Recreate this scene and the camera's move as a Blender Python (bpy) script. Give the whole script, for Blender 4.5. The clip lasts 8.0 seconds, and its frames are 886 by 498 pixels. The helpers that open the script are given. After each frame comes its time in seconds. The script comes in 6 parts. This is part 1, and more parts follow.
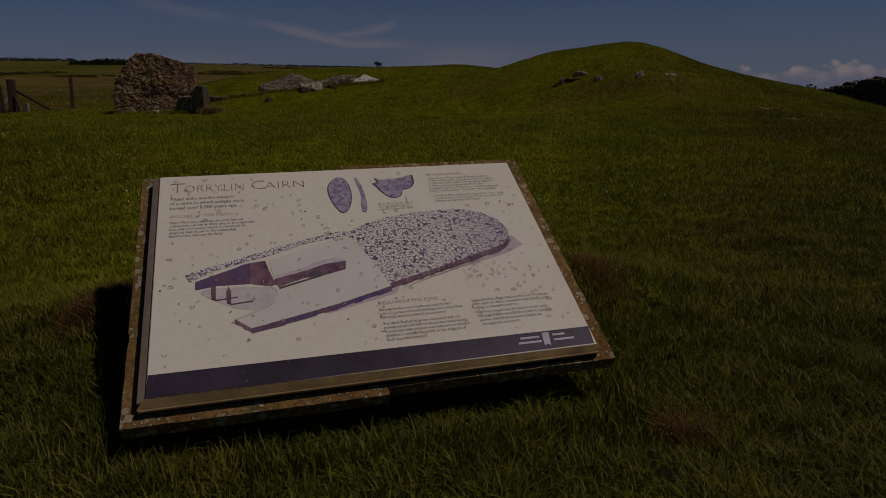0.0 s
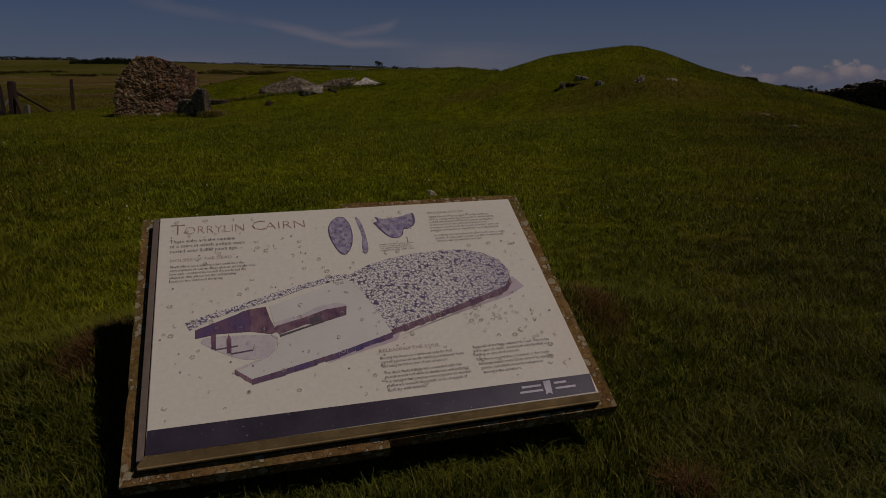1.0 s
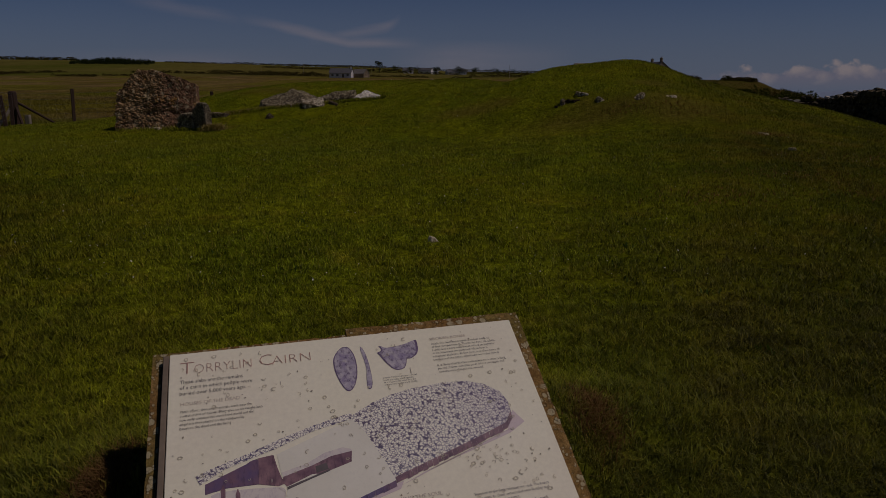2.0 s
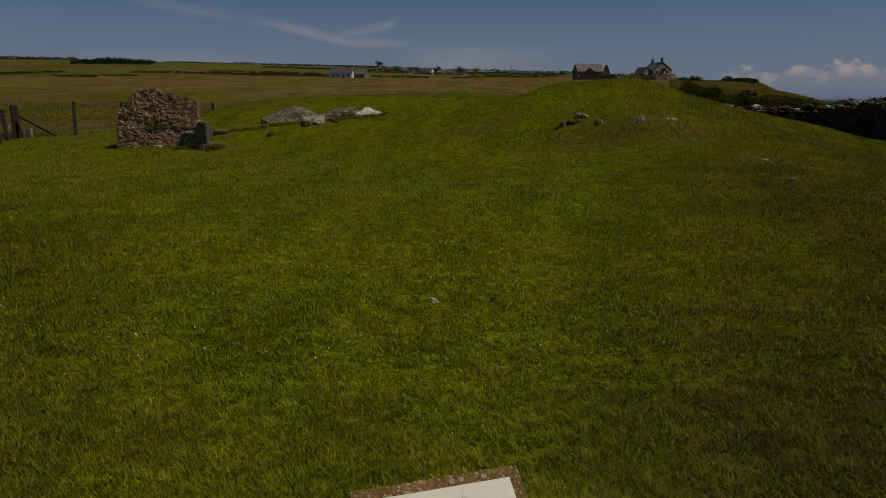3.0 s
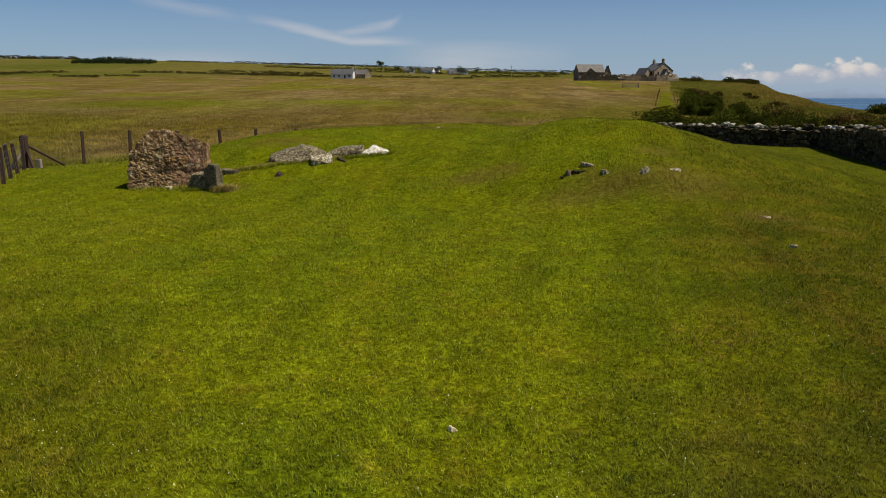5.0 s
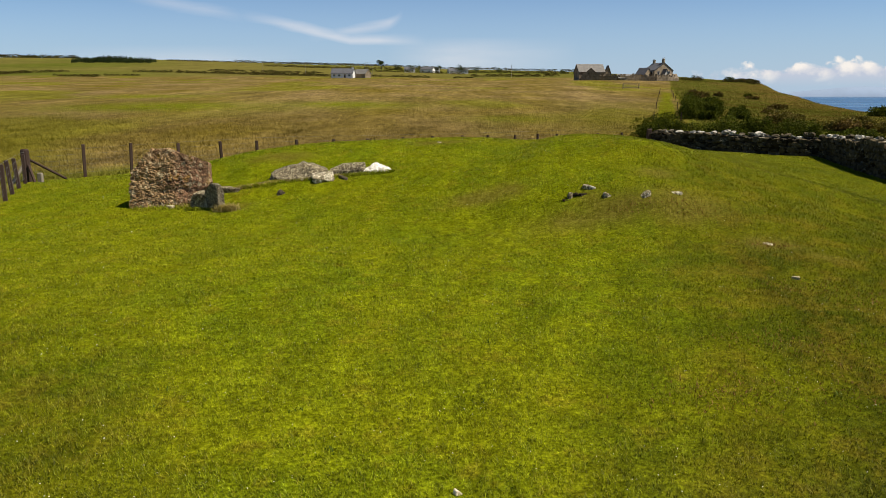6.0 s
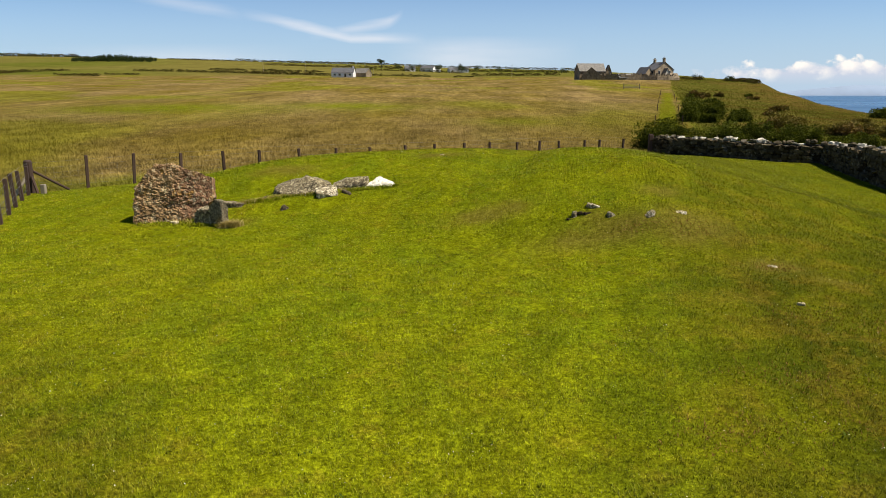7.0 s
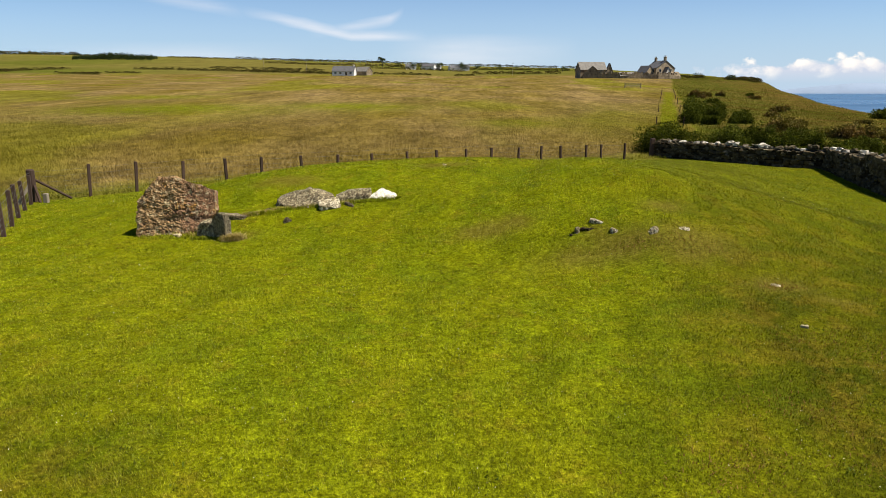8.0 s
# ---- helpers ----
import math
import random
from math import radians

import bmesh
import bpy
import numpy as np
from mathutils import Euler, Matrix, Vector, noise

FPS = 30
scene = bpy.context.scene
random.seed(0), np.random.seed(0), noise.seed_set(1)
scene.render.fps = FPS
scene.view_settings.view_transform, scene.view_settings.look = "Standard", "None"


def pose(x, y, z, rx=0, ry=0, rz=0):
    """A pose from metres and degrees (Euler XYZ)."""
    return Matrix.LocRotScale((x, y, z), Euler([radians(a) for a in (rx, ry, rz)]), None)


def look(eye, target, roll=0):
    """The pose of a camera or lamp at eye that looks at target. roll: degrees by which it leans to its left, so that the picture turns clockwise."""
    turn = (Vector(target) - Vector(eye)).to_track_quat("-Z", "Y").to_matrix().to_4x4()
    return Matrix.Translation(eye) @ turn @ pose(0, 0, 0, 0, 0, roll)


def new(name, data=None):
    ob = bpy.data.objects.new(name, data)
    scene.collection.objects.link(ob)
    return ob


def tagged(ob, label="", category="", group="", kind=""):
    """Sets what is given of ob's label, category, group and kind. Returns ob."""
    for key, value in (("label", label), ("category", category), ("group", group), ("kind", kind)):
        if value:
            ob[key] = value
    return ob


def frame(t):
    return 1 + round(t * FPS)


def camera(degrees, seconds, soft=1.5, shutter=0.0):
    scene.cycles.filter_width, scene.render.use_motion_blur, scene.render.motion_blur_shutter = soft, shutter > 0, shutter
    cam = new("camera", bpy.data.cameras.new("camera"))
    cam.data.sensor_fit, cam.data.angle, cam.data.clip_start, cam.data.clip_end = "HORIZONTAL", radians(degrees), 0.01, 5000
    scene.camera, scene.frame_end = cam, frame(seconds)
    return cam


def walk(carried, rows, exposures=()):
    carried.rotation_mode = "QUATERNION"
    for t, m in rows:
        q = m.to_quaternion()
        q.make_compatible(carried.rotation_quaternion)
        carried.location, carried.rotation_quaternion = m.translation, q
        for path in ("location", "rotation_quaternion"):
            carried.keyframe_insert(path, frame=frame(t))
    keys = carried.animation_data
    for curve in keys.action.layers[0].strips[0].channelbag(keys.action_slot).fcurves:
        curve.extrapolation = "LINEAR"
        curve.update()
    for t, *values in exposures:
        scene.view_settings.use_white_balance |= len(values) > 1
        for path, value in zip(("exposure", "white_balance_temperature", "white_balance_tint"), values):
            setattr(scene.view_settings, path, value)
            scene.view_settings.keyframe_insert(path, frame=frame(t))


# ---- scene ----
cam = camera(65.5, 8.0, soft=0.55)
SUN_STRENGTH, SKY_STRENGTH = 5.0, 0.064
PATH = [
    (0, (0.008, 0.037, 0.74), (-0.008, 1.991, 0.311), -0.1),
    (0.5, (0.009, 0.05, 0.771), (-0.008, 2.003, 0.341), -0.1),
    (1, (0.006, 0.064, 0.833), (-0.011, 2.017, 0.403), -0.0),
    (1.5, (-0.001, 0.081, 0.972), (-0.018, 2.034, 0.542), 0.0),
    (2, (0.0, 0.093, 1.154), (-0.017, 2.046, 0.723), -0.0),
    (3.5, (-0.016, 0.161, 1.831), (-0.036, 2.113, 1.399), 0.0),
    (4, (-0.054, 0.153, 2.089), (-0.075, 2.105, 1.657), 0.0),
    (4.5, (-0.098, 0.113, 2.338), (-0.119, 2.065, 1.904), 0.0),
    (6, (-0.17, 0.232, 3.055), (-0.191, 2.183, 2.616), 0.0),
    (6.5, (-0.184, 0.264, 3.264), (-0.207, 2.214, 2.822), -0.0),
    (7, (-0.249, 0.309, 3.455), (-0.271, 2.259, 3.012), 0.0),
    (7.5, (-0.283, 0.356, 3.634), (-0.306, 2.305, 3.188), -0.0),
    (8, (-0.298, 0.376, 3.808), (-0.322, 2.325, 3.359), -0.0),
]
EXPOSURES = [(0, -2.42, 6450, 33), (2, -2.32, 6450, 31), (2.6, -1.8, 6500, 24), (3.5, -1.08, 6550, 15), (4.5, -0.42, 6600, 12), (6, 0.36, 6700, 11), (7, 0.56, 6750, 11), (8, 0.62, 6750, 11)]
walk(cam, [(t, look(eye, target, roll)) for t, eye, target, roll in PATH], EXPOSURES)

# ---- light ----
SUN_WAY = Vector((0.52, -0.11, 0.85)).normalized()
world = bpy.data.worlds.new("daylight")
scene.world = world
world.use_nodes = True
wt = world.node_tree
wt.nodes.clear()


def wmath(op, a, b=0.0, clamp=False):
    n = wt.nodes.new("ShaderNodeMath")
    n.operation, n.use_clamp = op, clamp
    for i, v in enumerate((a, b)):
        if isinstance(v, (int, float)):
            n.inputs[i].default_value = v
        else:
            wt.links.new(v, n.inputs[i])
    return n.outputs[0]


def wband(v, lo, lo2, hi, hi2):
    """1 between lo2 and hi, falling to 0 at lo and hi2."""
    up = wmath("DIVIDE", wmath("SUBTRACT", v, lo), lo2 - lo, True)
    down = wmath("DIVIDE", wmath("SUBTRACT", hi2, v), hi2 - hi, True)
    return wmath("MULTIPLY", up, down)


sky = wt.nodes.new("ShaderNodeTexSky")
sky.sky_type = "NISHITA"
sky.sun_disc = False
sky.sun_elevation = math.asin(SUN_WAY.z)
sky.sun_rotation = math.atan2(SUN_WAY.x, SUN_WAY.y)
sky.altitude, sky.air_density, sky.dust_density, sky.ozone_density = 20.0, 1.0, 0.3, 2.2
coord = wt.nodes.new("ShaderNodeTexCoord")
split = wt.nodes.new("ShaderNodeSeparateXYZ")
wt.links.new(coord.outputs["Generated"], split.inputs[0])
ahead = wmath("MAXIMUM", split.outputs[1], 0.02)
az = wmath("DIVIDE", split.outputs[0], ahead)
el = wmath("DIVIDE", split.outputs[2], ahead)
# low cumulus bank over the sea: rounded heads on a flat grey base
at = wt.nodes.new("ShaderNodeCombineXYZ")
wt.links.new(az, at.inputs[0])
wt.links.new(wmath("MULTIPLY", el, 1.35), at.inputs[1])
at.inputs[2].default_value = 3.7
puff = wt.nodes.new("ShaderNodeTexNoise")
puff.inputs["Scale"].default_value, puff.inputs["Detail"].default_value, puff.inputs["Roughness"].default_value = 55.0, 6.0, 0.6
wt.links.new(at.outputs[0], puff.inputs["Vector"])
warp = wt.nodes.new("ShaderNodeVectorMath")
warp.operation = "MULTIPLY_ADD"
wt.links.new(puff.outputs[1], warp.inputs[0])
warp.inputs[1].default_value = (0.016, 0.012, 0.0)
wt.links.new(at.outputs[0], warp.inputs[2])
head = wt.nodes.new("ShaderNodeTexVoronoi")
head.feature = "SMOOTH_F1"
head.inputs["Scale"].default_value, head.inputs["Smoothness"].default_value = 34.0, 0.25
wt.links.new(warp.outputs[0], head.inputs["Vector"])
heave = wt.nodes.new("ShaderNodeTexNoise")
heave.noise_dimensions = "1D"
heave.inputs["Scale"].default_value, heave.inputs["Detail"].default_value = 11.0, 1.0
wt.links.new(wmath("ADD", az, 5.3), heave.inputs["W"])
bank_top = wmath("ADD", 0.0335, wmath("MULTIPLY", wband(az, 0.36, 0.52, 1.6, 2.2), 0.011))
bank_top = wmath("ADD", bank_top, wmath("MULTIPLY", wmath("SUBTRACT", heave.outputs[0], 0.5), 0.013))
knob = wmath("SUBTRACT", 0.42, head.outputs[0])
fluff = wmath("SUBTRACT", puff.outputs[0], 0.5)
lift = wmath("SUBTRACT", wmath("ADD", wmath("ADD", bank_top, wmath("MULTIPLY", knob, 0.020)), wmath("MULTIPLY", fluff, 0.020)), el)
cumulus = wmath("MULTIPLY", wmath("MULTIPLY", lift, 170.0, True), wband(el, 0.010, 0.027, 0.2, 0.3))
cumulus = wmath("MULTIPLY", cumulus, wband(wmath("ADD", az, wmath("MULTIPLY", fluff, 0.25)), 0.35, 0.44, 2.0, 2.5))
cumulus = wmath("MULTIPLY", cumulus, 0.92)
# high thin cirrus: a bent streak and a faint veil
streak_n = wt.nodes.new("ShaderNodeTexNoise")
streak_n.inputs["Scale"].default_value, streak_n.inputs["Detail"].default_value = 3.0, 6.0
at2 = wt.nodes.new("ShaderNodeCombineXYZ")
wt.links.new(wmath("MULTIPLY", az, 2.2), at2.inputs[0])
wt.links.new(wmath("MULTIPLY", el, 13.0), at2.inputs[1])
wt.links.new(at2.outputs[0], streak_n.inputs["Vector"])
wob = wmath("MULTIPLY", wmath("SUBTRACT", streak_n.outputs[0], 0.5), 0.04)
left_rise = wmath("MAXIMUM", wmath("SUBTRACT", -0.140, az), 0.0)
mid = wmath("ADD", wmath("ADD", 0.0712, wmath("MULTIPLY", left_rise, 0.22)), wmath("MULTIPLY", wob, 0.35))
streak = wmath("MULTIPLY", wband(wmath("SUBTRACT", el, mid), -0.006, 0.0, 0.003, 0.013), wband(az, -0.30, -0.19, -0.10, -0.035))
bend = wmath("MAXIMUM", wmath("ADD", az, 0.19), 0.0)
curl = wmath("MAXIMUM", wmath("ADD", az, 0.092), 0.0)
mid2 = wmath("ADD", wmath("ADD", 0.0775, wmath("MULTIPLY", bend, 0.17)), wmath("MULTIPLY", wmath("MULTIPLY", curl, curl), 14.0))
hook = wmath("MULTIPLY", wband(wmath("SUBTRACT", el, wmath("ADD", mid2, wmath("MULTIPLY", wob, 0.25))), -0.009, -0.001, 0.001, 0.008), wband(az, -0.20, -0.13, -0.085, -0.066))
high = wmath("ADD", 0.1224, wmath("MULTIPLY", wmath("ADD", az, 0.3927), -0.18))
high = wmath("MULTIPLY", wband(wmath("SUBTRACT", el, wmath("ADD", high, wmath("MULTIPLY", wob, 0.5))), -0.009, 0.0, 0.002, 0.012), wband(az, -0.46, -0.40, -0.34, -0.28))
streak = wmath("MAXIMUM", wmath("MAXIMUM", streak, wmath("MULTIPLY", hook, 0.75)), wmath("MULTIPLY", high, 0.5))
veil = wmath("MULTIPLY", wmath("MULTIPLY", wband(el, 0.015, 0.045, 0.058, 0.078), wband(az, -0.09, 0.0, 0.04, 0.18)), streak_n.outputs[0])
veil_low = wmath("MULTIPLY", wmath("MULTIPLY", wband(el, 0.02, 0.042, 0.05, 0.068), wband(az, -0.60, -0.45, -0.34, -0.20)), streak_n.outputs[0])
wisp = wmath("ADD", wmath("MULTIPLY", streak, wmath("MULTIPLY", streak_n.outputs[0], 1.1)), wmath("ADD", wmath("MULTIPLY", veil, 0.8), wmath("MULTIPLY", veil_low, 0.5)), True)
cloud_white = wt.nodes.new("ShaderNodeMix")
cloud_white.data_type = "RGBA"
lit = wmath("ADD", wmath("MULTIPLY", wmath("SUBTRACT", el, 0.0255), 26.0), wmath("MULTIPLY", knob, 1.5))
wt.links.new(wmath("ADD", wmath("ADD", lit, wmath("MULTIPLY", fluff, 1.6)), 0.25, True), cloud_white.inputs[0])
cloud_white.inputs[6].default_value = (6.5, 7.2, 8.7, 1)
cloud_white.inputs[7].default_value = (11.8, 11.2, 10.5, 1)
mixc = wt.nodes.new("ShaderNodeMix")
mixc.data_type = "RGBA"
wt.links.new(cumulus, mixc.inputs[0])
tint = wt.nodes.new("ShaderNodeMix")
tint.data_type, tint.blend_type = "RGBA", "MULTIPLY"
tint.inputs[0].default_value = 1.0
wt.links.new(sky.outputs[0], tint.inputs[6])
deep = wmath("SUBTRACT", 1.0, wmath("MULTIPLY", wband(split.outputs[2], 0.08, 0.75, 2.0, 3.0), 0.62))
depth = wt.nodes.new("ShaderNodeVectorMath")
depth.operation = "SCALE"
depth.inputs[0].default_value = (0.70, 0.97, 1.31)
wt.links.new(deep, depth.inputs["Scale"])
wt.links.new(depth.outputs[0], tint.inputs[7])
haze = wt.nodes.new("ShaderNodeMix")
haze.data_type = "RGBA"
wt.links.new(wmath("MULTIPLY", wband(el, -2.0, -1.0, 0.0, 0.17), 0.85), haze.inputs[0])
wt.links.new(tint.outputs[2], haze.inputs[6])
haze.inputs[7].default_value = (5.3, 7.0, 9.2, 1)
wt.links.new(haze.outputs[2], mixc.inputs[6])
wt.links.new(cloud_white.outputs[2], mixc.inputs[7])
mixw = wt.nodes.new("ShaderNodeMix")
mixw.data_type = "RGBA"
wt.links.new(wmath("MULTIPLY", wisp, 0.75), mixw.inputs[0])
wt.links.new(mixc.outputs[2], mixw.inputs[6])
mixw.inputs[7].default_value = (10.6, 10.4, 10.6, 1)
back = wt.nodes.new("ShaderNodeBackground")
back.inputs[1].default_value = SKY_STRENGTH
wt.links.new(mixw.outputs[2], back.inputs[0])
wout = wt.nodes.new("ShaderNodeOutputWorld")
wt.links.new(back.outputs[0], wout.inputs[0])

sun = new("sun", bpy.data.lights.new("sun", "SUN"))
sun.data.energy, sun.data.angle, sun.data.color = SUN_STRENGTH, radians(0.53), (1.0, 0.95, 0.87)
sun.matrix_world = look(SUN_WAY * 60, (0, 0, 0))


# ---- materials ----
class Mat:
    """A small builder for procedural node materials."""

    def __init__(self, name, rough=0.8, spec=0.3, metal=0.0):
        self.m = bpy.data.materials.new(name)
        self.m.use_nodes = True
        self.t = self.m.node_tree
        self.b = self.t.nodes["Principled BSDF"]
        self.b.inputs["Roughness"].default_value = rough
        self.b.inputs["Specular IOR Level"].default_value = spec
        self.b.inputs["Metallic"].default_value = metal
        self._pos = self._obj = None

    def link(self, a, b):
        self.t.links.new(a, b)

    def geo(self):
        if not self._pos:
            self._pos = self.t.nodes.new("ShaderNodeNewGeometry")
        return self._pos

    def pos(self):
        return self.geo().outputs["Position"]

    def local(self):
        if not self._obj:
            self._obj = self.t.nodes.new("ShaderNodeTexCoord")
        return self._obj.outputs["Object"]

    def island(self):
        return self.geo().outputs["Random Per Island"]

    def single(self):
        return self.t.nodes.new("ShaderNodeObjectInfo").outputs["Random"]

    def attr(self, name):
        n = self.t.nodes.new("ShaderNodeAttribute")
        n.attribute_name = name
        return n

    def put(self, sock, v):
        if isinstance(v, (int, float)):
            sock.default_value = v
        elif isinstance(v, tuple):
            sock.default_value = (*v, 1) if len(v) == 3 and len(sock.default_value) == 4 else v
        else:
            self.link(v, sock)

    def noise(self, vec, scale, detail=4.0, rough=0.55, stretch=None):
        n = self.t.nodes.new("ShaderNodeTexNoise")
        n.inputs["Scale"].default_value, n.inputs["Detail"].default_value, n.inputs["Roughness"].default_value = scale, detail, rough
        self.link(self.scaled(vec, stretch) if stretch else vec, n.inputs["Vector"])
        return n.outputs[0]

    def scaled(self, vec, s):
        n = self.t.nodes.new("ShaderNodeVectorMath")
        n.operation = "MULTIPLY"
        self.link(vec, n.inputs[0])
        n.inputs[1].default_value = s
        return n.outputs[0]

    def voronoi(self, vec, scale, feature="F1", out=0):
        n = self.t.nodes.new("ShaderNodeTexVoronoi")
        n.feature = feature
        n.inputs["Scale"].default_value = scale
        self.link(vec, n.inputs["Vector"])
        return n.outputs[out]

    def ramp(self, v, lo, hi):
        n = self.t.nodes.new("ShaderNodeMapRange")
        n.inputs[1].default_value, n.inputs[2].default_value = lo, hi
        self.link(v, n.inputs[0])
        return n.outputs[0]

    def math(self, op, a, b=0.0, clamp=False):
        n = self.t.nodes.new("ShaderNodeMath")
        n.operation, n.use_clamp = op, clamp
        self.put(n.inputs[0], a)
        self.put(n.inputs[1], b)
        return n.outputs[0]

    def mix(self, f, a, b, blend="MIX"):
        n = self.t.nodes.new("ShaderNodeMix")
        n.data_type, n.blend_type = "RGBA", blend
        self.put(n.inputs[0], f)
        self.put(n.inputs[6], a)
        self.put(n.inputs[7], b)
        return n.outputs[2]

    def vary(self, colour, v, lo, hi, a=0.30, b=0.70):
        """colour times a grey that goes from lo to hi as v goes from a to b."""
        n = self.t.nodes.new("ShaderNodeMapRange")
        n.inputs[1].default_value, n.inputs[2].default_value = a, b
        n.inputs[3].default_value, n.inputs[4].default_value = lo, hi
        self.link(v, n.inputs[0])
        return self.mix(1.0, colour, n.outputs[0], "MULTIPLY")

    def bump(self, h, strength, dist):
        n = self.t.nodes.new("ShaderNodeBump")
        n.inputs["Strength"].default_value, n.inputs["Distance"].default_value = strength, dist
        self.link(h, n.inputs["Height"])
        self.link(n.outputs[0], self.b.inputs["Normal"])

    def done(self, colour, rough=None):
        self.put(self.b.inputs["Base Color"], colour)
        if rough is not None:
            self.put(self.b.inputs["Roughness"], rough)
        return self.m

    def leafy(self, colour, through_part=0.35, tint=(1.0, 1.0, 0.55)):
        """Thin leaf: part of the light goes through."""
        self.put(self.b.inputs["Base Color"], colour)
        tr = self.t.nodes.new("ShaderNodeBsdfTranslucent")
        self.link(self.mix(1.0, colour, tint, "MULTIPLY"), tr.inputs[0])
        ms = self.t.nodes.new("ShaderNodeMixShader")
        ms.inputs[0].default_value = through_part
        self.link(self.b.outputs[0], ms.inputs[1])
        self.link(tr.outputs[0], ms.inputs[2])
        self.link(ms.outputs[0], self.t.nodes["Material Output"].inputs[0])
        return self.m


def lawn_colour(k):
    """The mown turf: deep and light greens, straw-coloured moss, in patches of several sizes."""
    p = k.pos()
    big = k.noise(p, 0.22, 3.0)
    mid_n = k.noise(p, 1.1, 4.0)
    fine = k.noise(p, 9.0, 3.0, 0.6)
    c = k.mix(k.ramp(mid_n, 0.38, 0.60), LAWN_DEEP, LAWN_LIGHT)
    c = k.mix(k.math("MULTIPLY", k.ramp(big, 0.40, 0.68), 0.45), c, LAWN_YELLOW)
    c = k.mix(k.math("MULTIPLY", k.ramp(k.noise(p, 2.3, 6.0, 0.7), 0.54, 0.66), 0.48), c, LAWN_STRAW)
    c = k.vary(c, fine, 0.72, 1.25)
    c = k.vary(c, k.noise(p, 3.6, 3.0, 0.6), 0.80, 1.16)
    c = k.vary(c, k.noise(p, 36.0, 2.0, 0.6), 0.66, 1.38)
    c = k.vary(c, k.noise(p, 15.0, 2.0, 0.6), 0.72, 1.28)
    xyz = k.t.nodes.new("ShaderNodeSeparateXYZ")
    k.link(p, xyz.inputs[0])
    # browner turf towards the wall; shade of sun-side blades is put in the colour
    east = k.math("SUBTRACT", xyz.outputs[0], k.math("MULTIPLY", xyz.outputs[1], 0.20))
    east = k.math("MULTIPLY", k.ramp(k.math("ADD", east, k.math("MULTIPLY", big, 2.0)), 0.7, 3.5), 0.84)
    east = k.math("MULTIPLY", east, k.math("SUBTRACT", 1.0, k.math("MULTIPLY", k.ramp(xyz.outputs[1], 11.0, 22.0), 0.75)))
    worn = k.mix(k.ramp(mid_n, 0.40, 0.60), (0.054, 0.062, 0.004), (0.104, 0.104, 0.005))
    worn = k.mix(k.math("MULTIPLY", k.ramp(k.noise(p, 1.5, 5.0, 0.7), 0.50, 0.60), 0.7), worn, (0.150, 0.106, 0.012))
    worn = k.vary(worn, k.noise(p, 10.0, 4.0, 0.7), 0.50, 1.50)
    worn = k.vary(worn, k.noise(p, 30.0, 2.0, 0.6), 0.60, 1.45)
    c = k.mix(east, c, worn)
    # mossy strip on the left; the view's dim edge is put into it too
    west = k.math("SUBTRACT", k.math("MULTIPLY", xyz.outputs[0], -1.0), k.math("MULTIPLY", xyz.outputs[1], 0.42))
    west = k.math("MULTIPLY", k.ramp(k.math("ADD", west, big), 0.3, 1.6), k.math("SUBTRACT", 1.0, k.ramp(xyz.outputs[1], 6.0, 10.0)))
    c = k.mix(k.math("MULTIPLY", west, 0.6), c, worn)
    # brown turf right of the panel, its colour darkened for the view's dim corner
    right_dim = k.math("MULTIPLY", k.ramp(xyz.outputs[0], 0.35, 1.3), k.math("SUBTRACT", 1.0, k.ramp(xyz.outputs[1], 2.6, 6.0)))
    right_dim = k.math("MULTIPLY", right_dim, k.ramp(xyz.outputs[1], -1.8, -0.2))
    right_dim = k.math("MULTIPLY", right_dim, k.ramp(k.noise(p, 1.7, 5.0, 0.7), 0.30, 0.62))
    c = k.mix(k.math("MULTIPLY", right_dim, 0.85), c, (0.046, 0.040, 0.010))
    # dull trodden turf before the panel; shade among blades is put into its colour
    front = k.math("SUBTRACT", 1.0, k.ramp(k.math("ADD", xyz.outputs[1], k.math("MULTIPLY", mid_n, 0.5)), 1.5, 2.7))
    front = k.math("MULTIPLY", front, k.ramp(xyz.outputs[1], -1.8, -0.2))
    c = k.mix(k.math("MULTIPLY", front, 0.65), c, (0.060, 0.066, 0.014))
    # faint bands left by the mower
    bands = k.math("SINE", k.math("MULTIPLY", k.math("ADD", k.math("SUBTRACT", xyz.outputs[0], k.math("MULTIPLY", xyz.outputs[1], 0.22)), k.math("MULTIPLY", big, 1.6)), 5.6))
    c = k.vary(c, bands, 0.94, 1.06, -1.0, 1.0)
    c = k.mix(k.attr("cover").outputs["Alpha"], c, k.mix(k.ramp(fine, 0.35, 0.65), (0.125, 0.105, 0.012), (0.200, 0.168, 0.026)))
    return c, fine


LAWN_DEEP, LAWN_LIGHT, LAWN_YELLOW, LAWN_STRAW = (0.136, 0.172, 0.005), (0.186, 0.210, 0.005), (0.224, 0.214, 0.006), (0.245, 0.196, 0.012)


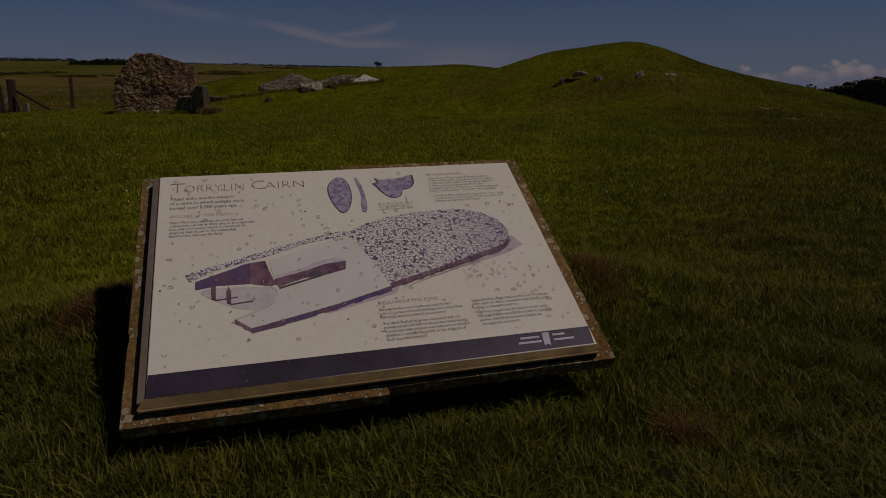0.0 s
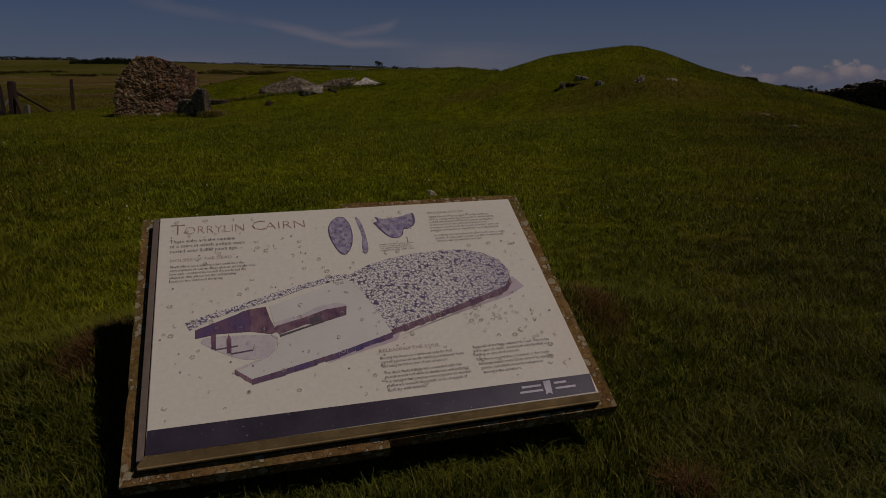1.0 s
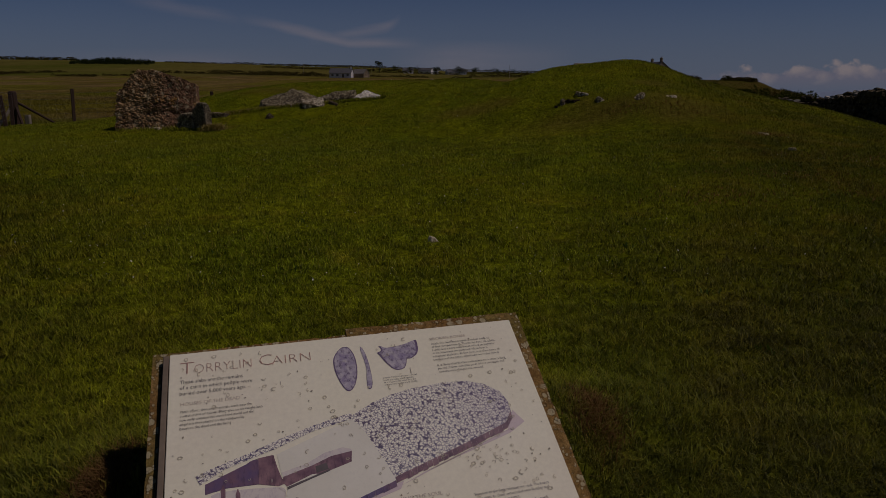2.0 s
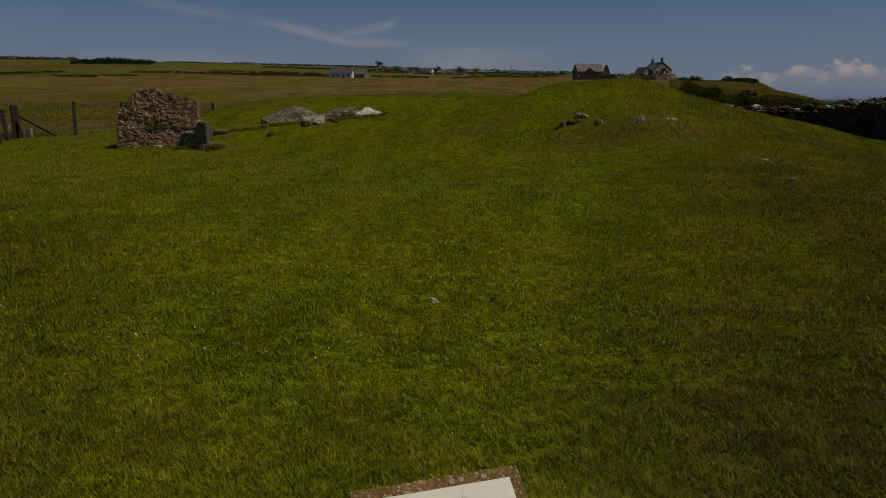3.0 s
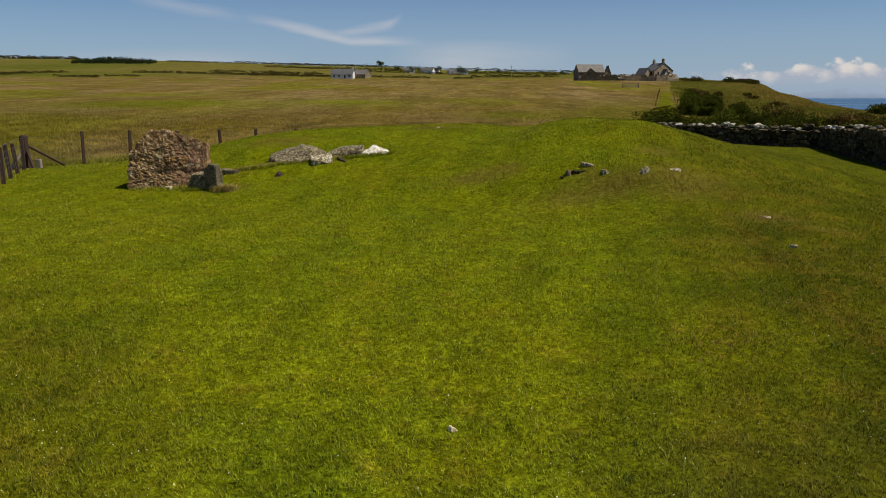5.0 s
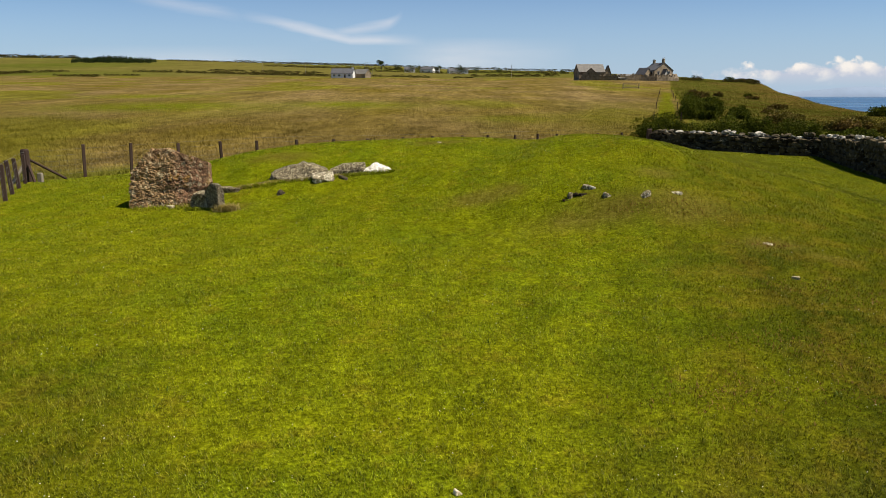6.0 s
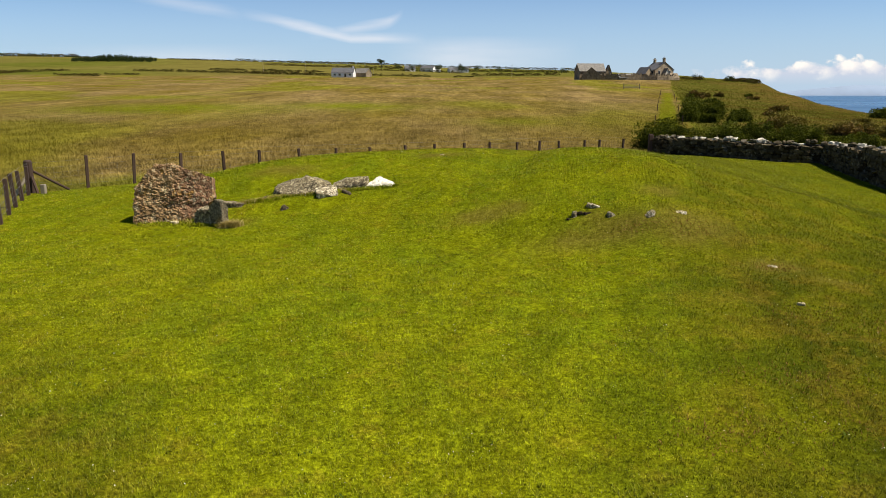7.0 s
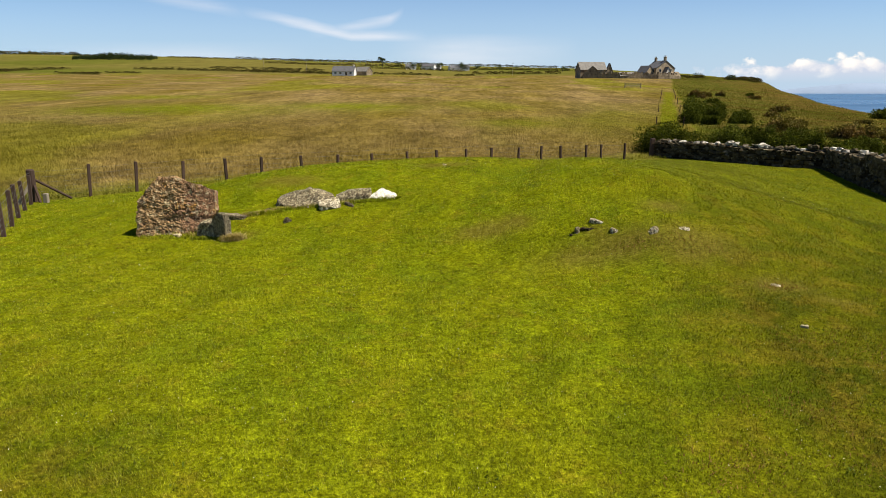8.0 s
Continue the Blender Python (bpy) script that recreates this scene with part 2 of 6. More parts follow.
def make_ground_material():
    k = Mat("turf_and_fields", 0.95, 0.0)
    p = k.pos()
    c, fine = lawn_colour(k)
    c = k.vary(c, k.noise(p, 26.0, 3.0, 0.7), 0.34, 0.98)
    cov = k.t.nodes.new("ShaderNodeSeparateColor")
    k.link(k.attr("cover").outputs["Color"], cov.inputs[0])
    # hay meadow in seed, with greener drifts
    hay = k.mix(k.ramp(k.noise(p, 0.06, 4.0, 0.6, (1, 0.45, 1)), 0.35, 0.65), (0.116, 0.086, 0.016), (0.168, 0.118, 0.046))
    hay = k.mix(k.math("MULTIPLY", k.ramp(k.noise(p, 0.028, 3.0, 0.5, (1, 0.5, 1)), 0.53, 0.60), 0.7), hay, (0.118, 0.115, 0.008))
    hay = k.vary(hay, k.noise(p, 0.6, 6.0, 0.85, (1, 0.14, 1)), 0.60, 1.42)
    hay = k.vary(hay, k.noise(p, 1.6, 4.0, 0.85, (1, 0.35, 1)), 0.40, 1.60)
    hay = k.vary(hay, k.noise(p, 0.16, 5.0, 0.8, (1, 0.25, 1)), 0.55, 1.45)
    # rough coastal slope: bracken, heath and grass
    heath = k.mix(k.ramp(k.noise(p, 0.09, 5.0, 0.65), 0.40, 0.60), (0.098, 0.086, 0.016), (0.068, 0.076, 0.009))
    heath = k.mix(k.math("MULTIPLY", k.ramp(k.noise(p, 0.05, 5.0, 0.75), 0.52, 0.62), 0.7), heath, (0.120, 0.080, 0.022))
    xyz = k.t.nodes.new("ShaderNodeSeparateXYZ")
    k.link(p, xyz.inputs[0])
    seaward = k.math("SUBTRACT", xyz.outputs[0], k.math("MULTIPLY", xyz.outputs[1], 0.40))
    seaward = k.ramp(k.math("ADD", seaward, k.math("MULTIPLY", k.noise(p, 0.04, 5.0, 0.7), 26.0)), 10.0, 26.0)
    heath = k.mix(seaward, heath, k.mix(k.ramp(k.noise(p, 0.15, 5.0, 0.7), 0.4, 0.6), (0.130, 0.078, 0.022), (0.094, 0.074, 0.013)))
    heath = k.vary(heath, k.noise(p, 0.28, 6.0, 0.8), 0.30, 1.45)
    # pasture of the far farms
    past = k.mix(k.ramp(k.voronoi(k.scaled(p, (1, 0.6, 1)), 0.0045, out=0), 0.25, 0.65), (0.088, 0.096, 0.014), (0.128, 0.110, 0.026))
    past = k.vary(past, k.noise(p, 0.05, 7.0, 0.8), 0.62, 1.3)
    c = k.mix(cov.outputs[0], c, hay)
    c = k.mix(cov.outputs[2], c, heath)
    c = k.mix(cov.outputs[1], c, past)
    k.bump(k.noise(p, 22.0, 4.0, 0.7), 0.5, 0.03)
    return k.done(c)


def make_grass_material():
    k = Mat("grass_blades", 0.55, 0.12)
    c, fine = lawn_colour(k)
    c = k.vary(c, k.island(), 0.55, 1.85, 0.0, 1.0)
    dry = k.math("GREATER_THAN", k.math("FRACT", k.math("MULTIPLY", k.island(), 37.0)), 0.86)
    c = k.mix(k.math("MULTIPLY", dry, 0.6), c, (0.30, 0.255, 0.020))
    return k.leafy(c, 0.22)


def make_hay_material():
    k = Mat("meadow_grass", 0.8, 0.0)
    p = k.pos()
    c = k.mix(k.ramp(k.noise(p, 0.06, 4.0, 0.6, (1, 0.45, 1)), 0.35, 0.65), (0.180, 0.135, 0.022), (0.250, 0.178, 0.066))
    c = k.mix(k.math("MULTIPLY", k.ramp(k.noise(p, 0.028, 3.0, 0.5, (1, 0.5, 1)), 0.53, 0.60), 0.7), c, (0.175, 0.165, 0.010))
    cov = k.t.nodes.new("ShaderNodeSeparateColor")
    k.link(k.attr("cover").outputs["Color"], cov.inputs[0])
    green = k.math("MULTIPLY", k.math("SUBTRACT", 1.0, k.math("MAXIMUM", cov.outputs[0], cov.outputs[2])), 1.1, True)
    c = k.mix(green, c, (0.17, 0.20, 0.012))
    c = k.mix(k.math("MULTIPLY", cov.outputs[2], 0.9), c, k.mix(k.ramp(k.noise(p, 0.12, 4.0, 0.7), 0.42, 0.58), (0.136, 0.106, 0.022), (0.094, 0.112, 0.013)))
    c = k.vary(c, k.noise(p, 0.30, 5.0, 0.75), 0.62, 1.38)
    c = k.vary(c, k.noise(p, 1.9, 4.0, 0.75, (1, 0.4, 1)), 0.50, 1.55)
    c = k.vary(c, k.noise(p, 0.16, 5.0, 0.8, (1, 0.25, 1)), 0.7, 1.3)
    c = k.vary(c, k.island(), 0.60, 1.4, 0.0, 1.0)
    return k.leafy(c, 0.2)


def make_rock_material(name, base, second, lichen, lichen_amount, orange=0.0, scale=1.0, far_side=None):
    k = Mat(name, 0.92, 0.2)
    p = k.local()
    grain = k.noise(p, 14.0 * scale, 8.0, 0.72)
    c = k.mix(k.ramp(k.noise(p, 2.6 * scale, 5.0, 0.6), 0.36, 0.64), base, second)
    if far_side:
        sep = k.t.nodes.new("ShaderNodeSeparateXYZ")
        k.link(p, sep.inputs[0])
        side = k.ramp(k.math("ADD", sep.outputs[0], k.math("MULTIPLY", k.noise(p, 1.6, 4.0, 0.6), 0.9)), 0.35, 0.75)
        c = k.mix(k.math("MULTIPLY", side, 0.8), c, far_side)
    c = k.vary(c, grain, 0.10, 2.05)
    spots = k.math("MULTIPLY", k.ramp(k.noise(p, 9.0 * scale, 6.0, 0.7), 0.60 - 0.12 * lichen_amount, 0.66 - 0.10 * lichen_amount), lichen_amount)
    c = k.mix(spots, c, lichen)
    if orange:
        gold = k.math("MULTIPLY", k.ramp(k.noise(p, 3.2 * scale, 6.0, 0.7), 0.56, 0.64), orange)
        c = k.mix(gold, c, (0.36, 0.19, 0.03))
    pits = k.voronoi(k.scaled(p, (1.0, 1.0, 1.5)), 9.0 * scale)
    c = k.vary(c, pits, 1.15, 0.92, 0.1, 0.7)
    k.bump(k.math("ADD", k.math("MULTIPLY", grain, 1.4), k.math("MULTIPLY", pits, 0.2)), 1.0, 0.06)
    return k.done(c)


def make_wall_stone_material():
    k = Mat("drystone", 0.95, 0.0)
    p = k.pos()
    c = k.mix(k.ramp(k.single(), 0.0, 1.0), (0.026, 0.020, 0.012), (0.105, 0.082, 0.048))
    c = k.vary(c, k.noise(p, 7.0, 6.0, 0.7), 0.45, 1.45)
    c = k.mix(k.math("MULTIPLY", k.ramp(k.noise(p, 3.5, 6.0, 0.75), 0.57, 0.63), 0.7), c, (0.26, 0.235, 0.175))
    k.bump(k.noise(p, 24.0, 5.0, 0.7), 0.8, 0.03)
    return k.done(c)


def make_cap_stone_material():
    k = Mat("lichened_coping", 0.95, 0.0)
    p = k.pos()
    pale = k.ramp(k.math("ADD", k.math("MULTIPLY", k.single(), 0.5), k.math("MULTIPLY", k.noise(p, 4.0, 5.0, 0.7), 0.6)), 0.50, 0.72)
    c = k.mix(pale, (0.095, 0.078, 0.048), (0.56, 0.51, 0.41))
    c = k.vary(c, k.noise(p, 9.0, 6.0, 0.7), 0.6, 1.3)
    k.bump(k.noise(p, 24.0, 5.0, 0.7), 0.8, 0.03)
    return k.done(c)


def make_plain(name, colour, rough=0.8, lo=0.75, hi=1.2, scale=6.0, spec=0.3, metal=0.0, bump=0.0, world_space=False):
    k = Mat(name, rough, spec, metal)
    p = k.pos() if world_space else k.local()
    c = k.vary(k.vary(colour, k.noise(p, scale, 6.0, 0.65), lo, hi), k.noise(p, scale * 6, 3.0, 0.6), 0.88, 1.1)
    if bump:
        k.bump(k.noise(p, scale * 4, 5.0, 0.7), 0.6, bump)
    return k.done(c)


def make_leaf(name, dark, light, brown=None, through_part=0.25):
    k = Mat(name, 0.8, 0.04)
    c = k.mix(k.island(), dark, light)
    c = k.vary(c, k.noise(k.pos(), 0.9, 3.0), 0.6, 1.35)
    if brown:
        c = k.mix(k.math("MULTIPLY", k.ramp(k.noise(k.pos(), 0.55, 3.0), 0.48, 0.6), 0.8), c, brown)
    return k.leafy(c, through_part)


def make_timber(name, dark, light):
    k = Mat(name, 0.85, 0.2)
    p = k.local()
    c = k.mix(k.noise(p, 9.0, 5.0, 0.6, (6, 6, 0.6)), dark, light)
    c = k.vary(c, k.single(), 0.75, 1.3, 0.0, 1.0)
    k.bump(k.noise(p, 16.0, 4.0, 0.6, (5, 5, 0.4)), 0.5, 0.01)
    return k.done(c)


GROUND = make_ground_material()
BLADES = make_grass_material()
HAY = make_hay_material()
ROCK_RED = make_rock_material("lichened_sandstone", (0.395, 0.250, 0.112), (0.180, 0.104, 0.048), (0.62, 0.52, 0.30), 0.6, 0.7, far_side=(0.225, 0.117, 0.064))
ROCK_GREY = make_rock_material("grey_stone", (0.235, 0.185, 0.105), (0.085, 0.066, 0.040), (0.60, 0.52, 0.31), 0.8, 0.14, 2.0)
ROCK_PALE = make_rock_material("pale_lichened_stone", (0.34, 0.28, 0.16), (0.16, 0.125, 0.07), (0.82, 0.73, 0.52), 0.95, 0.0, 1.4)
ROCK_DARK = make_rock_material("dark_schist", (0.130, 0.098, 0.054), (0.050, 0.038, 0.022), (0.46, 0.41, 0.28), 0.5, 0.05, 2.0)
ROCK_MID = make_rock_material("dark_grey_stone", (0.230, 0.185, 0.110), (0.100, 0.080, 0.048), (0.52, 0.46, 0.30), 0.7, 0.06, 2.0)
ROCK_WHITE = make_rock_material("white_quartz", (0.86, 0.80, 0.66), (0.72, 0.66, 0.52), (0.40, 0.35, 0.25), 0.5)
DRYSTONE = make_wall_stone_material()
COPING = make_cap_stone_material()
WALL_CORE = make_plain("dark_wall_core", (0.025, 0.021, 0.015), 0.95, bump=0.02, world_space=True)
POST = make_timber("creosoted_post", (0.040, 0.024, 0.018), (0.085, 0.052, 0.036))
POST_GREY = make_timber("weathered_timber", (0.13, 0.108, 0.078), (0.25, 0.210, 0.150))
WIRE = make_plain("galvanised_wire", (0.17, 0.165, 0.15), 0.6, metal=0.4)
GORSE = make_leaf("gorse_leaf", (0.018, 0.026, 0.004), (0.120, 0.135, 0.013))
HEDGE = make_leaf("hedge_leaf", (0.034, 0.036, 0.006), (0.090, 0.082, 0.016), (0.095, 0.058, 0.020), 0.15)
SCRUB = make_leaf("scrub_leaf", (0.085, 0.076, 0.016), (0.175, 0.140, 0.032), (0.150, 0.092, 0.032))
TREE_LEAF = make_leaf("tree_leaf", (0.022, 0.036, 0.012), (0.060, 0.078, 0.024))
STRAW = make_leaf("bleached_straw", (0.32, 0.24, 0.075), (0.62, 0.49, 0.18))
DEAD = make_leaf("dead_brown_grass", (0.13, 0.066, 0.022), (0.30, 0.175, 0.06))
WEED = make_leaf("plantain_leaf", (0.045, 0.085, 0.012), (0.085, 0.130, 0.020))
BARK = make_timber("bark", (0.05, 0.04, 0.03), (0.10, 0.08, 0.06))
HOUSE_STONE = make_plain("rubble_masonry", (0.33, 0.255, 0.160), 0.9, 0.55, 1.35, 0.9, bump=0.03)
RUIN_STONE = make_plain("ruined_masonry", (0.215, 0.165, 0.105), 0.92, 0.35, 1.6, 0.7, bump=0.05)
WHITEWASH = make_plain("whitewashed_render", (0.78, 0.76, 0.72), 0.85, 0.85, 1.06, 0.8)
SLATE = make_plain("roof_slate", (0.10, 0.098, 0.100), 0.8, 0.7, 1.3, 1.2)
OLD_SLATE = make_plain("old_roof_slate", (0.19, 0.175, 0.150), 0.8, 0.6, 1.3, 1.0)
PANE = make_plain("dark_window_pane", (0.02, 0.024, 0.03), 0.12, 0.9, 1.1, 1.0, spec=0.5)
SILL = make_plain("pale_dressed_stone", (0.50, 0.46, 0.38), 0.85, 0.8, 1.15, 2.0)
PALE_STONE = make_plain("pale_pebble", (0.42, 0.345, 0.195), 0.85, 0.7, 1.25, 40.0, bump=0.004)
PEBBLE = make_plain("cream_pebble", (0.76, 0.63, 0.42), 0.85, 0.7, 1.25, 40.0, bump=0.004)
PETAL = make_plain("daisy_petal", (0.66, 0.64, 0.52), 0.7, 0.95, 1.02)


def make_water():
    k = Mat("sea_water", 0.22, 0.5)
    p = k.pos()
    c = k.mix(k.ramp(k.noise(p, 0.004, 4.0, 0.6, (0.35, 1, 1)), 0.40, 0.62), (0.024, 0.076, 0.155), (0.048, 0.125, 0.220))
    k.bump(k.noise(p, 0.35, 5.0, 0.7, (0.5, 1, 1)), 0.6, 0.5)
    return k.done(c, k.math("ADD", k.math("MULTIPLY", k.noise(p, 0.006, 3.0, 0.5, (0.3, 1, 1)), 0.3), 0.15))


SEA = make_water()


# ---- the lie of the land ----
# long, low swells of the turf: height, centre, spread along and across, turn
SWELLS = (
    (1.421, -0.515, 23.106, 8.739, 5.191, 0.146),
    (1.521, 3.999, 17.838, 4.741, 4.265, 0.149),
    (0.492, -5.303, 20.217, 3.392, 2.729, 3.340),
    (0.390, 2.868, 15.041, 2.148, 4.536, 4.291),
    (0.535, 8.651, 26.772, 3.382, 6.523, -0.190),
    (-1.332, -0.233, 6.606, 4.904, 6.986, 4.698),
    (0.470, 5.302, 31.802, 8.598, 5.343, 6.746),
    (-0.254, 1.208, 14.363, 2.419, 4.254, -0.451),
    (1.543, -0.396, 7.201, 8.027, 5.361, -3.144),
    (0.128, 3.145, 14.134, 1.534, 0.687, -0.270),
    (-0.164, 2.505, 12.964, 2.201, 0.686, -0.222),
    (-0.020, 0.000, 1.600, 4.000, 2.400, 0.000),
    (0.25, -0.20, 1.86, 0.88, 0.36, 0.28),
    (0.222, 4.400, 16.606, 0.927, 1.136, 0.809),
    (-0.325, 1.458, 19.750, 0.983, 3.046, -0.225),
    (0.201, 8.947, 16.881, 1.382, 1.469, 0.642),
    (0.130, 3.611, 13.441, 0.625, 0.450, 0.028),
    (0.13, -3.75, 17.50, 2.10, 0.32, 0.12),
    (-0.05, 2.42, 13.93, 0.34, 0.12, 0.10),
)
FENCE_CORNER, FENCE_END, FENCE_NEAR = (-13.85, 22.35), (9.85, 38.4), (-4.4, 1.6)


def ramp01(v, lo, hi):
    s = np.clip((v - lo) / (hi - lo), 0, 1)
    return s * s * (3 - 2 * s)


def ripple(x, y, size, seed):
    rng = np.random.RandomState(seed)
    z = 0.0
    for _ in range(7):
        a, f, ph = rng.uniform(0, 6.28), rng.uniform(0.6, 1.7) / size, rng.uniform(0, 6.28)
        z = z + np.sin((x * np.cos(a) + y * np.sin(a)) * 6.28 * f + ph)
    return z / 7


def coast(y):
    return np.where(y > 100, 64 + (y - 100) * 0.33, 46 + 18 * ramp01(y, 40, 100))


def height(x, y):
    """Ground height, metres."""
    x, y = np.asarray(x, float), np.asarray(y, float)
    xn, yn = np.clip(x, -30, 30), np.clip(y, -20, 45)
    z = 0.0868 - 0.00215 * xn - 0.00085 * yn + 0.000433 * xn * xn - 0.0000974 * yn * yn
    for a, cx, cy, sx, sy, r in SWELLS:
        u, v = (x - cx) * math.cos(r) + (y - cy) * math.sin(r), -(x - cx) * math.sin(r) + (y - cy) * math.cos(r)
        z = z + a * np.exp(-((u / sx) ** 2) - (v / sy) ** 2)
    z = z + 0.012 * ripple(x, y, 1.6, 3) + 0.02 * ripple(x, y, 5.0, 4)
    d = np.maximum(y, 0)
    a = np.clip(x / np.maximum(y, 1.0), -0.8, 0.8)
    # long slope up to the farms, then hills fitted to the camera's skyline
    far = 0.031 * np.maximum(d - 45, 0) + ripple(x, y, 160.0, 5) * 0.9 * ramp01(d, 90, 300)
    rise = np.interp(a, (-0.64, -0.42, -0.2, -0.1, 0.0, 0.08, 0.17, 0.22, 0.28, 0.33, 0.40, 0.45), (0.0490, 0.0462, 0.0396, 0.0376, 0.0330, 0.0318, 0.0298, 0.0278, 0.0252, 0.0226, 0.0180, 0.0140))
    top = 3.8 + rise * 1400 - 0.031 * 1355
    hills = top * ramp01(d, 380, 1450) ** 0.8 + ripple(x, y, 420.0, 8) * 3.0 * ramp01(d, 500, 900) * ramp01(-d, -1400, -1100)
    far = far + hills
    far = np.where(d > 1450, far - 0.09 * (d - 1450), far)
    # the seaward shoulder, its sag fitted to the skyline seen from the camera
    edge = coast(y)
    s = x / edge
    sag = np.interp(y, (40, 100, 125, 150, 170, 200, 230, 275, 330, 450), (-0.6, -1.9, -2.6, -2.9, -3.0, -2.4, -2.0, -1.3, -0.9, -1.0))
    z = z + far + sag * ramp01(s, 0.45, 1.0) - 0.55 * np.maximum(x - edge, 0)
    return np.clip(z, -19, 90)


def side_of(x, y, a, b):
    """Metres to the left of the line from a to b."""
    n = math.hypot(b[0] - a[0], b[1] - a[1])
    return ((b[0] - a[0]) * (y - a[1]) - (b[1] - a[1]) * (x - a[0])) / n


def meadow(x, y):
    """How far outside the turf's two fences, in metres (minus: inside)."""
    return np.maximum(side_of(x, y, FENCE_CORNER, FENCE_END), side_of(x, y, FENCE_NEAR, FENCE_CORNER))


PATH_A, PATH_B = (14.1, 46.0), (48.3, 160.0)
WALL_LINE = ((11.9, 41.6), (14.3, 37.3), (16.3, 35.1), (18.1, 34.1), (17.2, 31.0), (16.3, 27.8), (15.5, 25.0), (14.0, 18.0), (12.5, 8.0), (11.0, -6.0))


def ground_cover(x, y):
    """Hay meadow, far pasture, heath, bare soil: 0 to 1 each."""
    wob = 0.10 * ripple(x, y, 0.9, 12)
    out = meadow(x, y)
    hay = ramp01(out + wob, -0.05, 0.25) * (0.45 + 0.55 * ramp01(out + 2.0 * ripple(x, y, 3.0, 16), 0.8, 6.0))
    for px, py, pw, ph, most in ((-36, 86, 13, 12, 0.8), (-14, 98, 9, 10, 0.8), (-52, 120, 12, 9, 0.7), (6, 70, 5, 6, 0.5), (16, 62, 7, 12, 0.2), (22, 95, 8, 14, 0.2)):
        hay = hay * (1 - most * np.exp(-(((x - px) / pw) ** 2) - ((y - py) / ph) ** 2) * (1 + 0.6 * ripple(x, y, 3.0, 17)))
    along = np.abs(side_of(x, y, PATH_A, PATH_B)) + 0.15 * ripple(x, y, 4.0, 14)
    path = (1 - ramp01(along, 0.75, 1.0)) * (y > 40) * (y < 160)
    pasture = ramp01(y + 25 * ripple(x, y, 90.0, 13), 430, 510) * (x < 0.16 * y + 20)
    pasture = np.maximum(pasture, ramp01(y, 640, 700))
    wall_x = np.interp(y, [p[1] for p in WALL_LINE[::-1]], [p[0] for p in WALL_LINE[::-1]])
    heath = np.where(y < 41.6, ramp01(x, wall_x, wall_x + 0.4), ramp01(side_of(x, y, PATH_B, PATH_A) + 1.2 * ripple(x, y, 9.0, 15), 1.0, 3.0))
    heath = heath * (1 - ramp01(y, 620, 690))
    hay = np.where(heath > 0.5, 0, hay) * (1 - path)
    heath = heath * (1 - path)
    bare = path * (0.5 + 0.3 * ripple(x, y, 3.0, 19))
    for bx, by, bw, bh in ((2.5, 13.85, 0.35, 0.15), (2.9, 13.4, 1.3, 0.35), (4.3, 13.3, 0.8, 0.5), (5.3, 11.8, 0.5, 0.28), (5.9, 11.2, 0.25, 0.15), (4.2, 14.8, 0.4, 0.25), (-0.5, 20.9, 0.7, 0.3), (0.43, 1.93, 0.08, 0.16), (-0.83, 1.60, 0.07, 0.10),
                           (11.0, 40.5, 1.2, 0.9), (-4.9, 19.6, 0.9, 0.35), (0.6, 15.0, 0.8, 0.35), (-5.3, 16.3, 0.4, 0.25)):
        g = 1.25 * np.exp(-(((x - bx) / bw) ** 2) - ((y - by) / bh) ** 2) + 0.45 * ripple(x, y, 0.5, 21) * np.exp(-(((x - bx) / bw / 1.4) ** 2) - ((y - by) / bh / 1.4) ** 2)
        bare = np.maximum(bare, np.clip(g, 0, 0.85))
    return np.stack([hay, pasture, heath, bare], -1)


# ---- mesh helpers ----
def empty(name, m, label, category, group="", kind=""):
    ob = new(name)
    ob.empty_display_size = 0.2
    ob.matrix_world = m
    return tagged(ob, label, category, group, kind)


def mesh_object(name, me, material, parent=None, label="", m=None):
    ob = new(name, me)
    if material:
        me.materials.append(material)
    if parent:
        ob.parent = parent
    if m:
        ob.matrix_basis = m
    if label:
        tagged(ob, label)
    return ob


def part(name, bm, material, parent=None, label="", smooth=False, m=None):
    me = bpy.data.meshes.new(name)
    bm.normal_update()
    bm.to_mesh(me)
    bm.free()
    if smooth:
        me.polygons.foreach_set("use_smooth", [True] * len(me.polygons))
    return mesh_object(name, me, material, parent, label, m)


def thing(name, bm, material, label, category, m=None, group="", kind="", smooth=False):
    return tagged(part(name, bm, material, None, "", smooth, m), label, category, group, kind)


def fill_mesh(name, co, faces):
    """A mesh from numpy arrays: points, and triangles or quads."""
    me = bpy.data.meshes.new(name)
    n, k = faces.shape
    me.vertices.add(len(co))
    me.vertices.foreach_set("co", np.ascontiguousarray(co, np.float32).ravel())
    me.loops.add(n * k)
    me.loops.foreach_set("vertex_index", np.ascontiguousarray(faces, np.int32).ravel())
    me.polygons.add(n)
    me.polygons.foreach_set("loop_start", np.arange(0, n * k, k, dtype=np.int32))
    me.update(calc_edges=True)
    return me


def add_box(bm, w, d, h, m=None, base=True):
    """A box w by d by h, standing on z = 0 when base."""
    t = Matrix.Translation((0, 0, h / 2 if base else 0)) @ Matrix.Diagonal((w, d, h, 1))
    return bmesh.ops.create_cube(bm, size=1.0, matrix=(m or Matrix()) @ t)["verts"]


